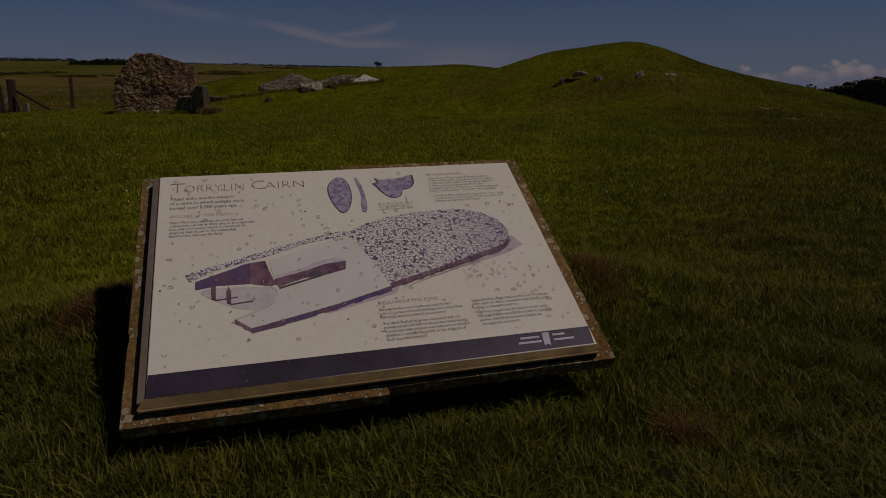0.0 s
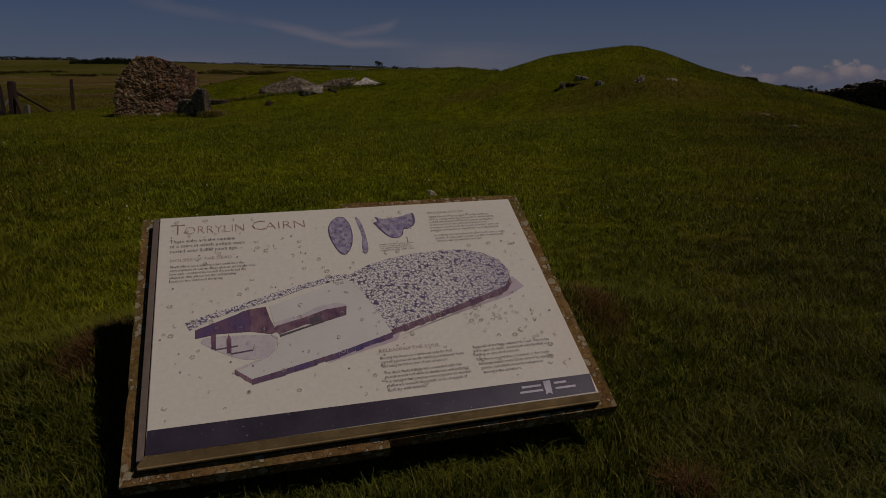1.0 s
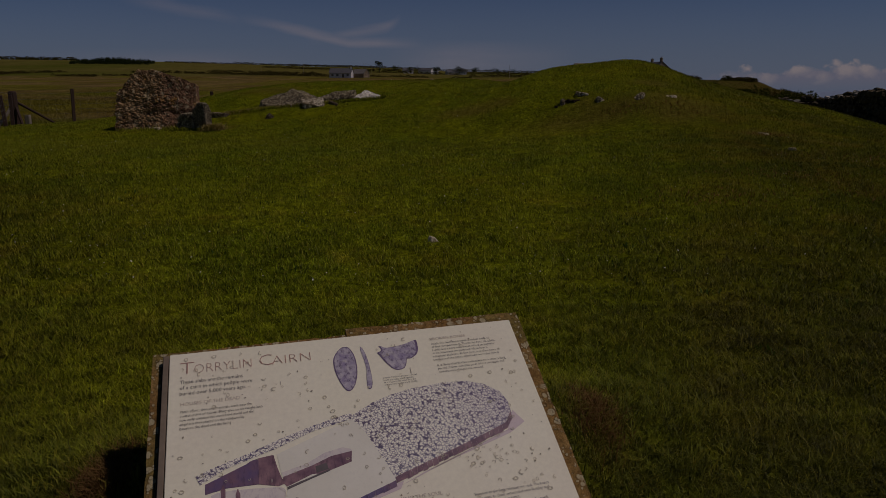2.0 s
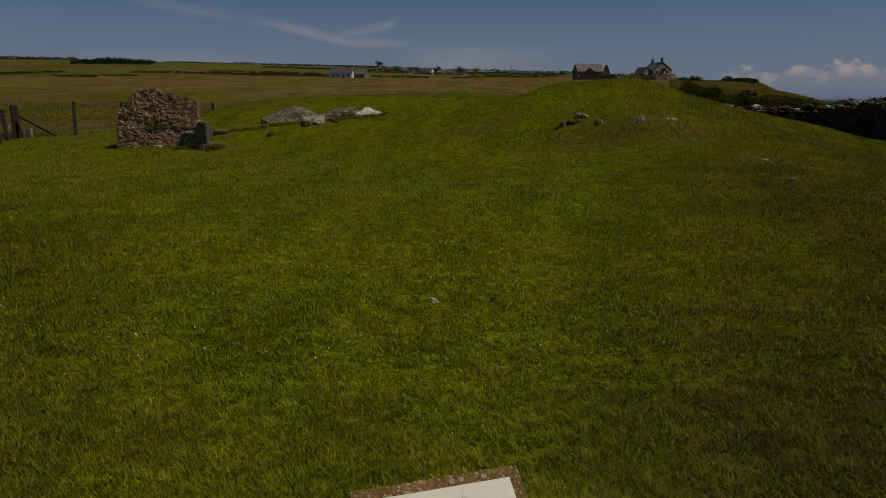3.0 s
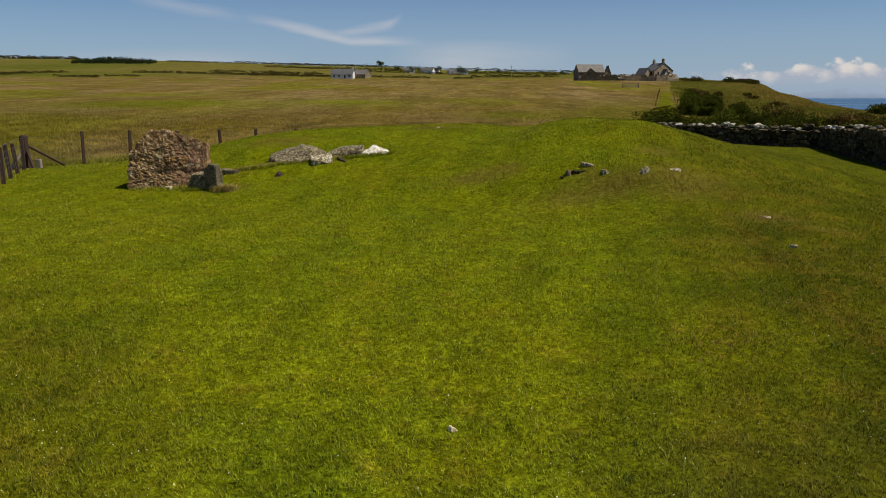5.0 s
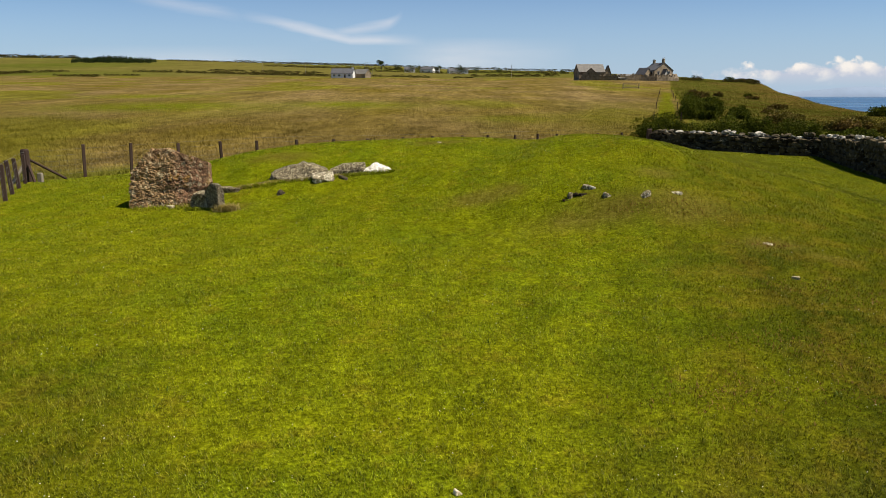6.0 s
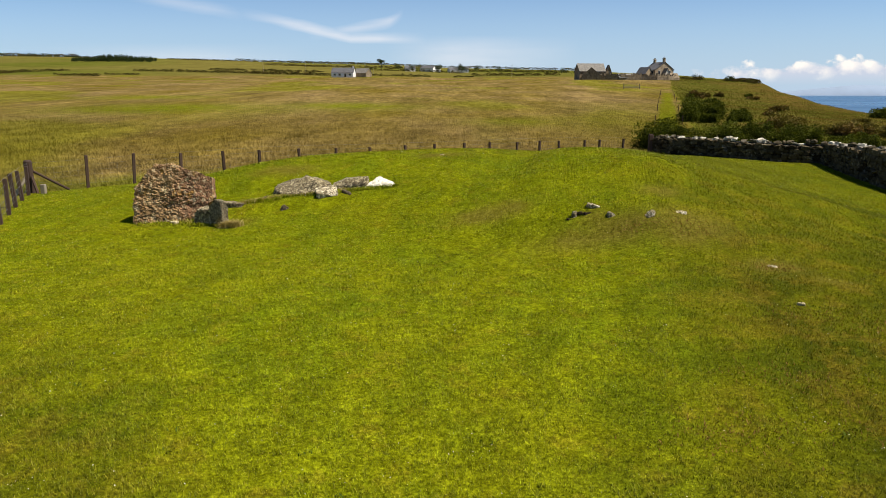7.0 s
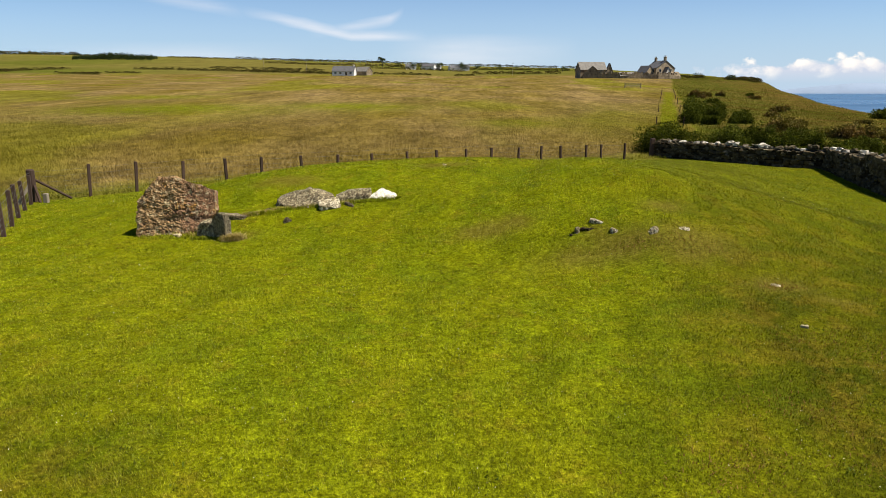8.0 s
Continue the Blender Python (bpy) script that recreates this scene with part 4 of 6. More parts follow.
flat("printed_cairn", ((-0.0265, 0.0799), (0.026, 0.107), (0.070, 0.121), (0.123, 0.1313), (0.200, 0.137), (0.2612, 0.133), (0.300, 0.118), (0.334, 0.0916), (0.345, 0.060), (0.3446, 0.0275), (0.3291, -0.0031), (0.241, -0.030), (0.1883, -0.044), (0.131, -0.063), (0.044, -0.0921), (0.028, -0.043), (0.011, -0.001), (0.000, 0.026), (-0.011, 0.049), (-0.028, 0.071)), COBBLE, 0.0008)
flat("printed_rubble", ((-0.361, -0.014), (-0.326, 0.000), (-0.260, 0.020), (-0.190, 0.045), (-0.117, 0.067), (-0.028, 0.087), (-0.020, 0.073), (-0.118, 0.053), (-0.191, 0.026), (-0.249, 0.009), (-0.305, -0.008), (-0.352, -0.035)), COBBLE, 0.0009)
flat("printed_forecourt_wall", ((-0.342, -0.057), (-0.342, -0.035), (-0.261, -0.003), (-0.251, 0.003), (-0.235, 0.007), (-0.237, -0.052), (-0.30, -0.050)), VIOLET, 0.0009)
flat("printed_forecourt_wall", ((-0.237, -0.052), (-0.235, 0.007), (-0.204, 0.010), (-0.198, -0.020), (-0.187, -0.060), (-0.198, -0.063)), PLUM, 0.0009)
flat("printed_chamber_top", ((-0.191, -0.034), (-0.137, -0.022), (-0.098, -0.003), (-0.058, 0.004), (-0.040, -0.003), (-0.039, -0.008), (-0.084, -0.013), (-0.126, -0.028), (-0.187, -0.044)), MAUVE, 0.0010)
flat("printed_chamber_side", ((-0.187, -0.044), (-0.126, -0.028), (-0.084, -0.013), (-0.039, -0.008), (-0.043, -0.033), (-0.106, -0.050), (-0.128, -0.048), (-0.181, -0.067), (-0.192, -0.053)), PLUM, 0.0010)
flat("printed_chamber_mouth", ((-0.120, -0.032), (-0.096, -0.027), (-0.093, -0.042), (-0.119, -0.047)), INK, 0.0014)
flat("printed_step", ((-0.181, -0.068), (-0.128, -0.053), (-0.090, -0.042), (-0.092, -0.047), (-0.130, -0.058), (-0.181, -0.074)), INK, 0.0012)
ribbon("printed_kerb", ((-0.240, -0.168), (-0.161, -0.150), (-0.070, -0.127), (0.044, -0.092)), 0.0125, VIOLET, 0.0011, 0.016, 3, 0.06)
ribbon("printed_kerb", ((0.044, -0.084), (0.131, -0.057), (0.241, -0.022), (0.323, 0.006), (0.343, 0.034)), 0.016, PLUM, 0.0011, 0.0125, 4, 0.08)
ribbon("printed_kerb", ((-0.270, -0.141), (-0.240, -0.168)), 0.010, PLUM, 0.0012, 0.009, 6, 0.08)
ribbon("printed_kerb", ((-0.270, -0.141), (-0.244, -0.131), (-0.207, -0.115), (-0.188, -0.096), (-0.185, -0.075), (-0.198, -0.063)), 0.005, MAUVE, 0.0011, 0.02, 5, 0.1)
drawn("printed_flint", ((-0.026, 0.274), (-0.014, 0.276), (-0.004, 0.272), (0.007, 0.241), (0.006, 0.195), (-0.007, 0.155), (-0.025, 0.141), (-0.040, 0.170), (-0.050, 0.214), (-0.047, 0.249)), FLINT, FLINT_LINE)
drawn("printed_flint", ((0.019, 0.275), (0.029, 0.265), (0.036, 0.226), (0.037, 0.165), (0.031, 0.144), (0.021, 0.145), (0.023, 0.177), (0.029, 0.207)), FLINT, FLINT_LINE)
drawn("printed_bowl_sherd", ((0.065, 0.271), (0.081, 0.257), (0.129, 0.262), (0.160, 0.2735), (0.167, 0.273), (0.164, 0.233), (0.141, 0.217), (0.130, 0.220), (0.126, 0.200), (0.116, 0.189), (0.094, 0.189), (0.074, 0.218), (0.066, 0.238), (0.059, 0.247), (0.075, 0.251)), FLINT, FLINT_LINE)
# two plain marks and their long shadows in the forecourt
for u0, v0 in ((-0.3075, -0.0395), (-0.2790, -0.0535)):
    flat("printed_mark", ((u0 - 0.004, v0 - 0.047), (u0 + 0.004, v0 - 0.047), (u0 + 0.0045, v0 - 0.014), (u0, v0), (u0 - 0.0045, v0 - 0.014)), PLUM, 0.0012)
    flat("printed_mark", ((u0, v0 - 0.048), (u0 + 0.045, v0 - 0.044), (u0 + 0.045, v0 - 0.047), (u0 + 0.004, v0 - 0.051)), VIOLET, 0.0011)


def build_grime():
    rng = random.Random(11)
    for name, material, count, lo, hi, label in (("lichen", GRIME, 230, 0.0018, 0.0050, "grey-green ring-shaped lichen spots"), ("algae", GRIME_DARK, 120, 0.0008, 0.0020, "dark algae specks")):
        b = bmesh.new()
        for _ in range(count):
            u, v = rng.uniform(-0.41, 0.41), rng.uniform(-0.24, 0.295)
            if rng.random() < 0.10:
                u, v = rng.gauss(0.26, 0.05), rng.gauss(-0.08, 0.03)
            r, k, n = rng.uniform(lo, hi), rng.uniform(0.35, 0.75) if name == "lichen" else 0.0, 9
            a0, sweep = rng.uniform(0, 6.28), rng.choice((6.2832, 6.2832, 4.4, 3.6))
            sx, sy = rng.uniform(0.8, 1.3), rng.uniform(0.8, 1.2)
            k = max(k, 0.70) if name == "lichen" else 0.0
            pts = []
            for i in range(n + 1):
                a = a0 + sweep * i / n
                w = rng.uniform(0.85, 1.15)
                pts.append([(u + r * s * w * sx * math.cos(a), v + r * s * w * sy * math.sin(a), 0.0018) for s in (1.0, k)])
            for p, q in zip(pts, pts[1:]):
                vs = [b.verts.new(c) for c in (p[0], q[0], q[1], p[1])]
                b.faces.new(vs)
        bmesh.ops.remove_doubles(b, verts=b.verts[:], dist=1e-6)
        tagged(part(name, b, material, board, label), kind="stuff")
    b = bmesh.new()
    for _ in range(4):
        u, v, l = rng.uniform(-0.40, 0.40), rng.uniform(-0.2, 0.2), rng.uniform(0.006, 0.03)
        w = rng.uniform(0.0006, 0.0012)
        b.faces.new([b.verts.new(c) for c in ((u - w, v - l, 0.0017), (u + w * 0.6, v - l * 0.9, 0.0017), (u + w, v, 0.0017), (u - w * 0.7, v + 0.002, 0.0017))])
    tagged(part("drip_stain", b, STAIN, board), kind="stuff")


build_grime()


# ---- the stones of the chamber ----
def stone(label, x, y, w, d, h, material, seed, rz=0.0, rx=0.0, ry=0.0, cuts=(), rough=0.06, square=5.0, fine=8, sink=0.12, name="chamber_stone", group="stones of the ruined chamber", top=None):
    z = (top - h if top is not None else ground_z(x, y) - sink) + h / 2
    return thing(name, rock_bmesh(w, d, h, seed, cuts, rough, square, fine), material, label, "stone", pose(x, y, z, rx, ry, rz), group)


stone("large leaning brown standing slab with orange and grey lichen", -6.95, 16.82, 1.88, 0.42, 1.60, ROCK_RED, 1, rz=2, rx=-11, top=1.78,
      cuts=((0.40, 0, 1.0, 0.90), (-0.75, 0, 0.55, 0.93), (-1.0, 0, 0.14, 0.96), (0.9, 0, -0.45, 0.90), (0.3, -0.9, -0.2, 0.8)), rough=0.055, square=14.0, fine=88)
stone("small dark flat-topped block beside the standing slab", -6.06, 16.42, 0.46, 0.42, 0.42, ROCK_GREY, 2, rz=-15, top=0.81, cuts=((0, 0, 1, 0.86), (-0.6, 0, 0.5, 0.9)), square=8.0, rough=0.05, fine=14)
stone("dark upright slab set edge-on, shaded on one side", -5.70, 16.20, 0.21, 0.50, 0.92, ROCK_MID, 3, rz=56, top=1.03, cuts=((0.55, 0, 0.8, 0.86), (0, 0.4, 1, 0.9)), square=8.0, rough=0.05, fine=16)
stone("low flat grey slab at the turf edge", -5.74, 17.35, 0.62, 0.30, 0.24, ROCK_GREY, 4, rz=-4, ry=5, top=0.80, cuts=((0, 0, 1, 0.8),), square=6.0, fine=14)
stone("broad humped grey lichened boulder half buried in turf", -4.10, 18.05, 1.46, 0.80, 0.80, ROCK_GREY, 5, rz=-4, top=1.37, cuts=((-0.55, -0.1, 1, 0.72), (0.75, -0.1, 1, 0.80), (0, -1.0, 1, 0.62), (-0.1, 0, 1, 0.92)), rough=0.055, square=3.2, fine=26)
stone("low grey slab splashed with white lichen", -3.38, 17.55, 0.54, 0.40, 0.17, ROCK_PALE, 6, rz=14, rx=14, ry=-7, top=1.10, cuts=((0, 0, 1, 0.8), (0.5, -1, 0.5, 0.8)), square=7.0, rough=0.06, fine=16)
stone("long grey square-edged block of the chamber wall", -2.84, 18.12, 0.92, 0.36, 0.46, ROCK_GREY, 7, rz=8, ry=-3, top=1.32, cuts=((0, 0, 1, 0.88), (0, -1, 0.9, 0.85), (-0.5, 0, 0.8, 0.85)), square=9.0, rough=0.05, fine=20)
stone("pointed white quartz boulder", -2.05, 18.05, 0.82, 0.50, 0.64, ROCK_WHITE, 8, rz=-8, top=1.40, cuts=((-1.3, 0, 1, 0.70), (0.62, 0, 1, 0.58), (0, -0.8, 1, 0.72)), rough=0.06, square=5.0, fine=16)
stone("small dark stone in the turf", -4.33, 17.0, 0.18, 0.10, 0.18, ROCK_DARK, 9, rz=30, ry=35, top=ground_z(-4.33, 17.0) + 0.09)
stone("small pale stone at the foot of the slab", -6.86, 16.42, 0.20, 0.13, 0.14, PALE_STONE, 10, rz=-20, top=ground_z(-6.86, 16.42) + 0.06)
stone("thin dark sliver of stone in the turf", -2.88, 17.55, 0.30, 0.10, 0.20, ROCK_DARK, 12, rz=-30, ry=20, top=ground_z(-2.88, 17.55) + 0.05)
# dark stones along the bank; their colour carries the turf step's shade
for i in range(9):
    s = i / 8
    x, y = -5.55 + 0.95 * s, 17.42 + 0.5 * s
    stone("small dark stone standing in for the shaded turf edge", x, y, 0.24, 0.18, 0.14, ROCK_DARK, 20 + i, rz=13 * i, top=ground_z(x, y) + 0.01 + 0.018 * (i % 3), fine=4)
M = "stones on the mound"
stone("small upright pale grey stone on the mound's brow", 2.25, 14.06, 0.09, 0.08, 0.24, ROCK_GREY, 31, rz=20, top=ground_z(2.25, 14.06) + 0.10, fine=5, group=M, name="mound_stone")
stone("small flat grey stone on the mound's brow", 2.66, 14.20, 0.28, 0.14, 0.11, ROCK_PALE, 32, rz=-20, ry=12, top=ground_z(2.66, 14.20) + 0.03, fine=6, group=M, name="mound_stone")
stone("rounded grey stone bedded in worn turf", 2.93, 13.80, 0.16, 0.13, 0.20, ROCK_PALE, 33, top=ground_z(2.93, 13.80) + 0.055, fine=6, group=M, name="mound_stone", cuts=((0.6, 0, 1, 0.8),))
stone("wedge of pale grey stone bedded in worn turf", 3.61, 13.50, 0.17, 0.12, 0.24, ROCK_PALE, 34, rz=15, top=ground_z(3.61, 13.50) + 0.10, fine=6, group=M, name="mound_stone", cuts=((-0.7, 0, 1, 0.6),))
stone("flat grey stone almost hidden in turf", 4.25, 13.72, 0.26, 0.2, 0.16, ROCK_PALE, 35, top=ground_z(4.25, 13.72) + 0.003, fine=5, group=M, name="mound_stone")
stone("small pale stone showing in bare soil", 5.25, 11.80, 0.17, 0.10, 0.10, ROCK_PALE, 36, rz=-25, top=ground_z(5.25, 11.8) + 0.018, fine=5, group=M, name="mound_stone")
stone("small white stone lying on the turf", 4.90, 10.05, 0.11, 0.06, 0.07, PALE_STONE, 37, rz=-20, top=ground_z(4.9, 10.05) + 0.04, fine=5, group=M, name="mound_stone")
stone("small pale stone showing in worn turf", -0.50, 20.9, 0.12, 0.09, 0.12, ROCK_PALE, 38, top=ground_z(-0.5, 20.9) + 0.03, fine=5, group=M, name="mound_stone")
stone("pale mottled pebble lying on short grass", -0.11, 4.81, 0.066, 0.050, 0.045, PEBBLE, 39, rz=35, ry=20, top=ground_z(-0.11, 4.81) + 0.034, fine=5, group=M, name="pebble", cuts=((0.7, 0, 1, 0.5),))


stone("flat pale boulder at the foot of the drystone wall", 12.7, 40.6, 0.8, 0.5, 0.35, PALE_STONE, 41, rz=10, top=ground_z(12.7, 40.6) + 0.16, group=M, name="mound_stone")


# dark soil lumps; shade under turf and between stones is in their colour too
SOIL_SHADE = make_plain("dark_soil_and_shade", (0.040, 0.026, 0.012), 0.95, 0.4, 1.5, 14.0, bump=0.03, world_space=True)
for i, (ox, oy, ow, od) in enumerate(((2.16, 14.02, 0.14, 0.07), (2.44, 14.08, 0.34, 0.10), (-3.50, 17.95, 0.22, 0.20))):
    thing("turf_scar", rock_bmesh(ow, od, 0.06, 60 + i, (), 0.30, 2.5, 14), SOIL_SHADE, "ragged dark soil with painted shade under torn turf and stones", "soil", pose(ox, oy, ground_z(ox, oy) - 0.022, 0, 0, 8 - 9 * i), "scars in the turf")


# ---- fence ----
def fence_post(parent, x, y, size, tall, lean=(0, 0), material=POST, name="post", turn=0.0):
    z = ground_z(x, y) - 0.15
    b = bevelled_box(size, size, tall + 0.15, size * 0.08)
    return part(name, b, material, parent, m=Matrix.Translation((x, y, z)) @ pose(0, 0, 0, lean[0], lean[1], turn))


def build_fence():
    f = empty("fence", Matrix(), "dark stained timber post and wire stock fence", "fence")
    a, b = Vector(FENCE_CORNER), Vector(FENCE_END)
    rng = random.Random(5)
    # where the posts stand along the far run, in shares of its length
    shares = (0.058, 0.109, 0.164, 0.219, 0.266, 0.323, 0.376, 0.432, 0.493, 0.545, 0.600, 0.650, 0.707, 0.758, 0.804, 0.865, 0.903, 0.965)
    tops = []
    for s in shares:
        p = a.lerp(b, s)
        tall = 1.43 - 0.40 * s - ground_z(p.x, p.y) + rng.uniform(-0.02, 0.03)
        fence_post(f, p.x, p.y, 0.095, tall, (rng.uniform(-2, 2), rng.uniform(-3, 3)), POST, "post", 34)
        tops.append((p.x, p.y, ground_z(p.x, p.y)))
    near = []
    c = Vector(FENCE_NEAR)
    for i in range(1, 14):
        p = a.lerp(c, 0.03 + (i - 1) * 0.057)
        fence_post(f, p.x, p.y, 0.10, 0.93 + rng.uniform(-0.04, 0.05), (rng.uniform(-2, 2), rng.uniform(-3, 3)), POST, "post", 24)
        near.append((p.x, p.y, ground_z(p.x, p.y)))
    z = ground_z(*a)
    strain = tube([(a.x, a.y, z - 0.2), (a.x, a.y, z + 1.02), (a.x, a.y, z + 1.06)], [0.135, 0.125, 0.09], 12)
    part("strainer_post", strain, POST, f, "thick round dark strainer post")
    part("brace", tube([(a.x + 0.08, a.y + 0.05, z + 0.72), (a.x + 0.95, a.y + 0.55, ground_z(a.x + 0.95, a.y + 0.55) + 0.02)], 0.045, 6), POST, f, "slanting timber brace")
    part("brace", tube([(a.x + 0.0, a.y - 0.18, z + 0.52), (a.x - 0.18, a.y - 0.62, z - 0.02)], 0.05, 6), POST_GREY, f, "slanting weathered timber brace")
    part("brace", tube([(a.x + 0.14, a.y - 0.1, z + 0.55), (a.x + 0.38, a.y - 0.25, z - 0.05)], 0.045, 6), POST, f, "short dark timber brace")
    part("stub_post", bevelled_box(0.15, 0.13, 0.45, 0.02, Matrix.Translation((a.x + 0.62, a.y - 0.35, ground_z(a.x + 0.62, a.y - 0.35) - 0.15))), POST_GREY, f, "short grey weathered timber stub")
    corner = (a.x, a.y, z)
    for lift in (0.98, 0.80, 0.62, 0.46, 0.32, 0.18):
        for run in ([corner] + tops, [corner] + near):
            pts = []
            for p, q in zip(run, run[1:]):
                for s in (0.0, 0.5):
                    sag = 0.02 if s else 0.0
                    pts.append((p[0] + (q[0] - p[0]) * s, p[1] + (q[1] - p[1]) * s, p[2] + (q[2] - p[2]) * s + lift - sag))
            pts.append((*run[-1][:2], run[-1][2] + lift))
            part("wire", tube(pts, 0.0035 if lift > 0.7 else 0.0028, 3), WIRE, f)
    # upright wires of the netting
    b2 = bmesh.new()
    for run in ([corner] + tops, [corner] + near):
        for p, q in zip(run, run[1:]):
            n = max(2, int(math.hypot(q[0] - p[0], q[1] - p[1]) / 0.22))
            for i in range(1, n):
                s = i / n
                x, y, zz = (p[k] + (q[k] - p[k]) * s for k in range(3))
                add_box(b2, 0.003, 0.003, 0.62, Matrix.Translation((x, y, zz + 0.17)))
    tagged(part("netting", b2, WIRE, f, "wire stock netting"), kind="stuff")


build_fence()

g = new("gate_post", None)
g.matrix_world = Matrix.Translation((11.55, 41.5, ground_z(11.55, 41.5) - 0.1))
tagged(g, "stout dark timber gate post at the wall's end", "post")
part("post", bevelled_box(0.26, 0.26, 1.18, 0.025), POST, g)
part("post_cap", bevelled_box(0.22, 0.22, 0.03, 0.01, Matrix.Translation((0, 0, 1.175))), POST, g)


# ---- bushes, hedges, trees ----
def leaf_cloud(blobs, count, size, rng, flat_share=0.6, shell=0.35):
    """Small bent leaves spread over the shells of blobs (x, y, z, rx, ry, rz)."""
    w = np.array([(b[3] * b[4] * b[5]) ** (2 / 3) for b in blobs])
    pick = rng.choice(len(blobs), count, p=w / w.sum())
    bl = np.array(blobs, float)[pick]
    n = rng.normal(size=(count, 3))
    n /= np.linalg.norm(n, axis=1, keepdims=True)
    n[:, 2] = np.where(n[:, 2] < -0.5, -n[:, 2], n[:, 2])
    r = 1 - shell * rng.random(count) ** 2 + rng.normal(0, 0.06, count)
    c = bl[:, :3] + n * bl[:, 3:] * r[:, None]
    way = n + rng.normal(0, 0.7, (count, 3))
    way /= np.linalg.norm(way, axis=1, keepdims=True)
    side = np.cross(way, rng.normal(size=(count, 3)))
    side /= np.linalg.norm(side, axis=1, keepdims=True) + 1e-9
    s = size * rng.uniform(0.6, 1.4, count)[:, None]
    co = np.stack([c - side * s * 0.5, c + side * s * 0.5, c + way * s * 1.3], 1).reshape(-1, 3)
    return co, np.arange(count * 3).reshape(-1, 3)


def lumps(w, d, h, n, rng, spread=0.75):
    """Blobs, heaped from the ground up, that make an uneven bushy outline."""
    out = []
    for i in range(n):
        x, y = rng.uniform(-0.5, 0.5) * w * spread, rng.uniform(-0.5, 0.5) * d * spread
        top = h * (1 - 0.55 * (2 * abs(x) / w) ** 2) * rng.uniform(0.6, 1.0)
        r = min(w, h) * rng.uniform(0.11, 0.22)
        z = max(top - r, r * 0.3)
        while z > -r:
            k = 1.0 + 0.25 * (top - z) / h
            out.append((x + rng.normal(0, 0.12) * r, y, z, r * k * rng.uniform(0.9, 1.3), r * k, r * rng.uniform(0.75, 1.0)))
            z -= r * 0.9
    return out


def bush(x, y, w, d, h, material, label, seed, leaves=5000, size=0.10, name="gorse_bush", category="bush", group="bushes behind the wall", sink=0.1):
    rng = np.random.RandomState(seed)
    base = empty(name, Matrix.Translation((x, y, ground_z(x, y) - sink)), label, category, group)
    blobs = lumps(w, d, h, 16 + int(w * 5), rng)
    co, fa = leaf_cloud(blobs, leaves, size, rng)
    mesh_object("foliage", fill_mesh("foliage", co, fa), material, base)
    b = bmesh.new()
    for i in range(6):
        q = blobs[(i * 3) % len(blobs)]
        t = tube([(q[0] * 0.3, q[1] * 0.3, -0.1), (q[0] * 0.6, q[1] * 0.6, q[2] * 0.5), (q[0], q[1], q[2])], [0.05, 0.035, 0.015], 4)
        me = bpy.data.meshes.new("tmp")
        t.to_mesh(me)
        t.free()
        b.from_mesh(me)
        bpy.data.meshes.remove(me)
    part("stems", b, BARK, base)
    return base


def hedge(pts, h, w, material, label, seed, step=3.0, leaf=0.5, leaves=34, gap=0.1):
    """A broken line of scrub along pts."""
    rng = np.random.RandomState(seed)
    blobs = []
    for (x0, y0), (x1, y1) in zip(pts, pts[1:]):
        n = max(2, int(math.hypot(x1 - x0, y1 - y0) / step))
        for i in range(n):
            if rng.rand() < gap:
                continue
            s = (i + rng.uniform(-0.4, 0.4)) / n
            x, y = x0 + (x1 - x0) * s, y0 + (y1 - y0) * s
            k = rng.uniform(0.5, 1.25)
            blobs.append((x, y, ground_z(x, y) + h * k * 0.42, w * rng.uniform(0.7, 1.5), w * rng.uniform(0.7, 1.2), h * k * 0.55))
    co, fa = leaf_cloud(blobs, leaves * len(blobs), leaf, rng)
    return tagged(mesh_object("hedgerow", fill_mesh("hedgerow", co, fa), material), label, "hedge", "hedgerows of the far fields", "stuff")


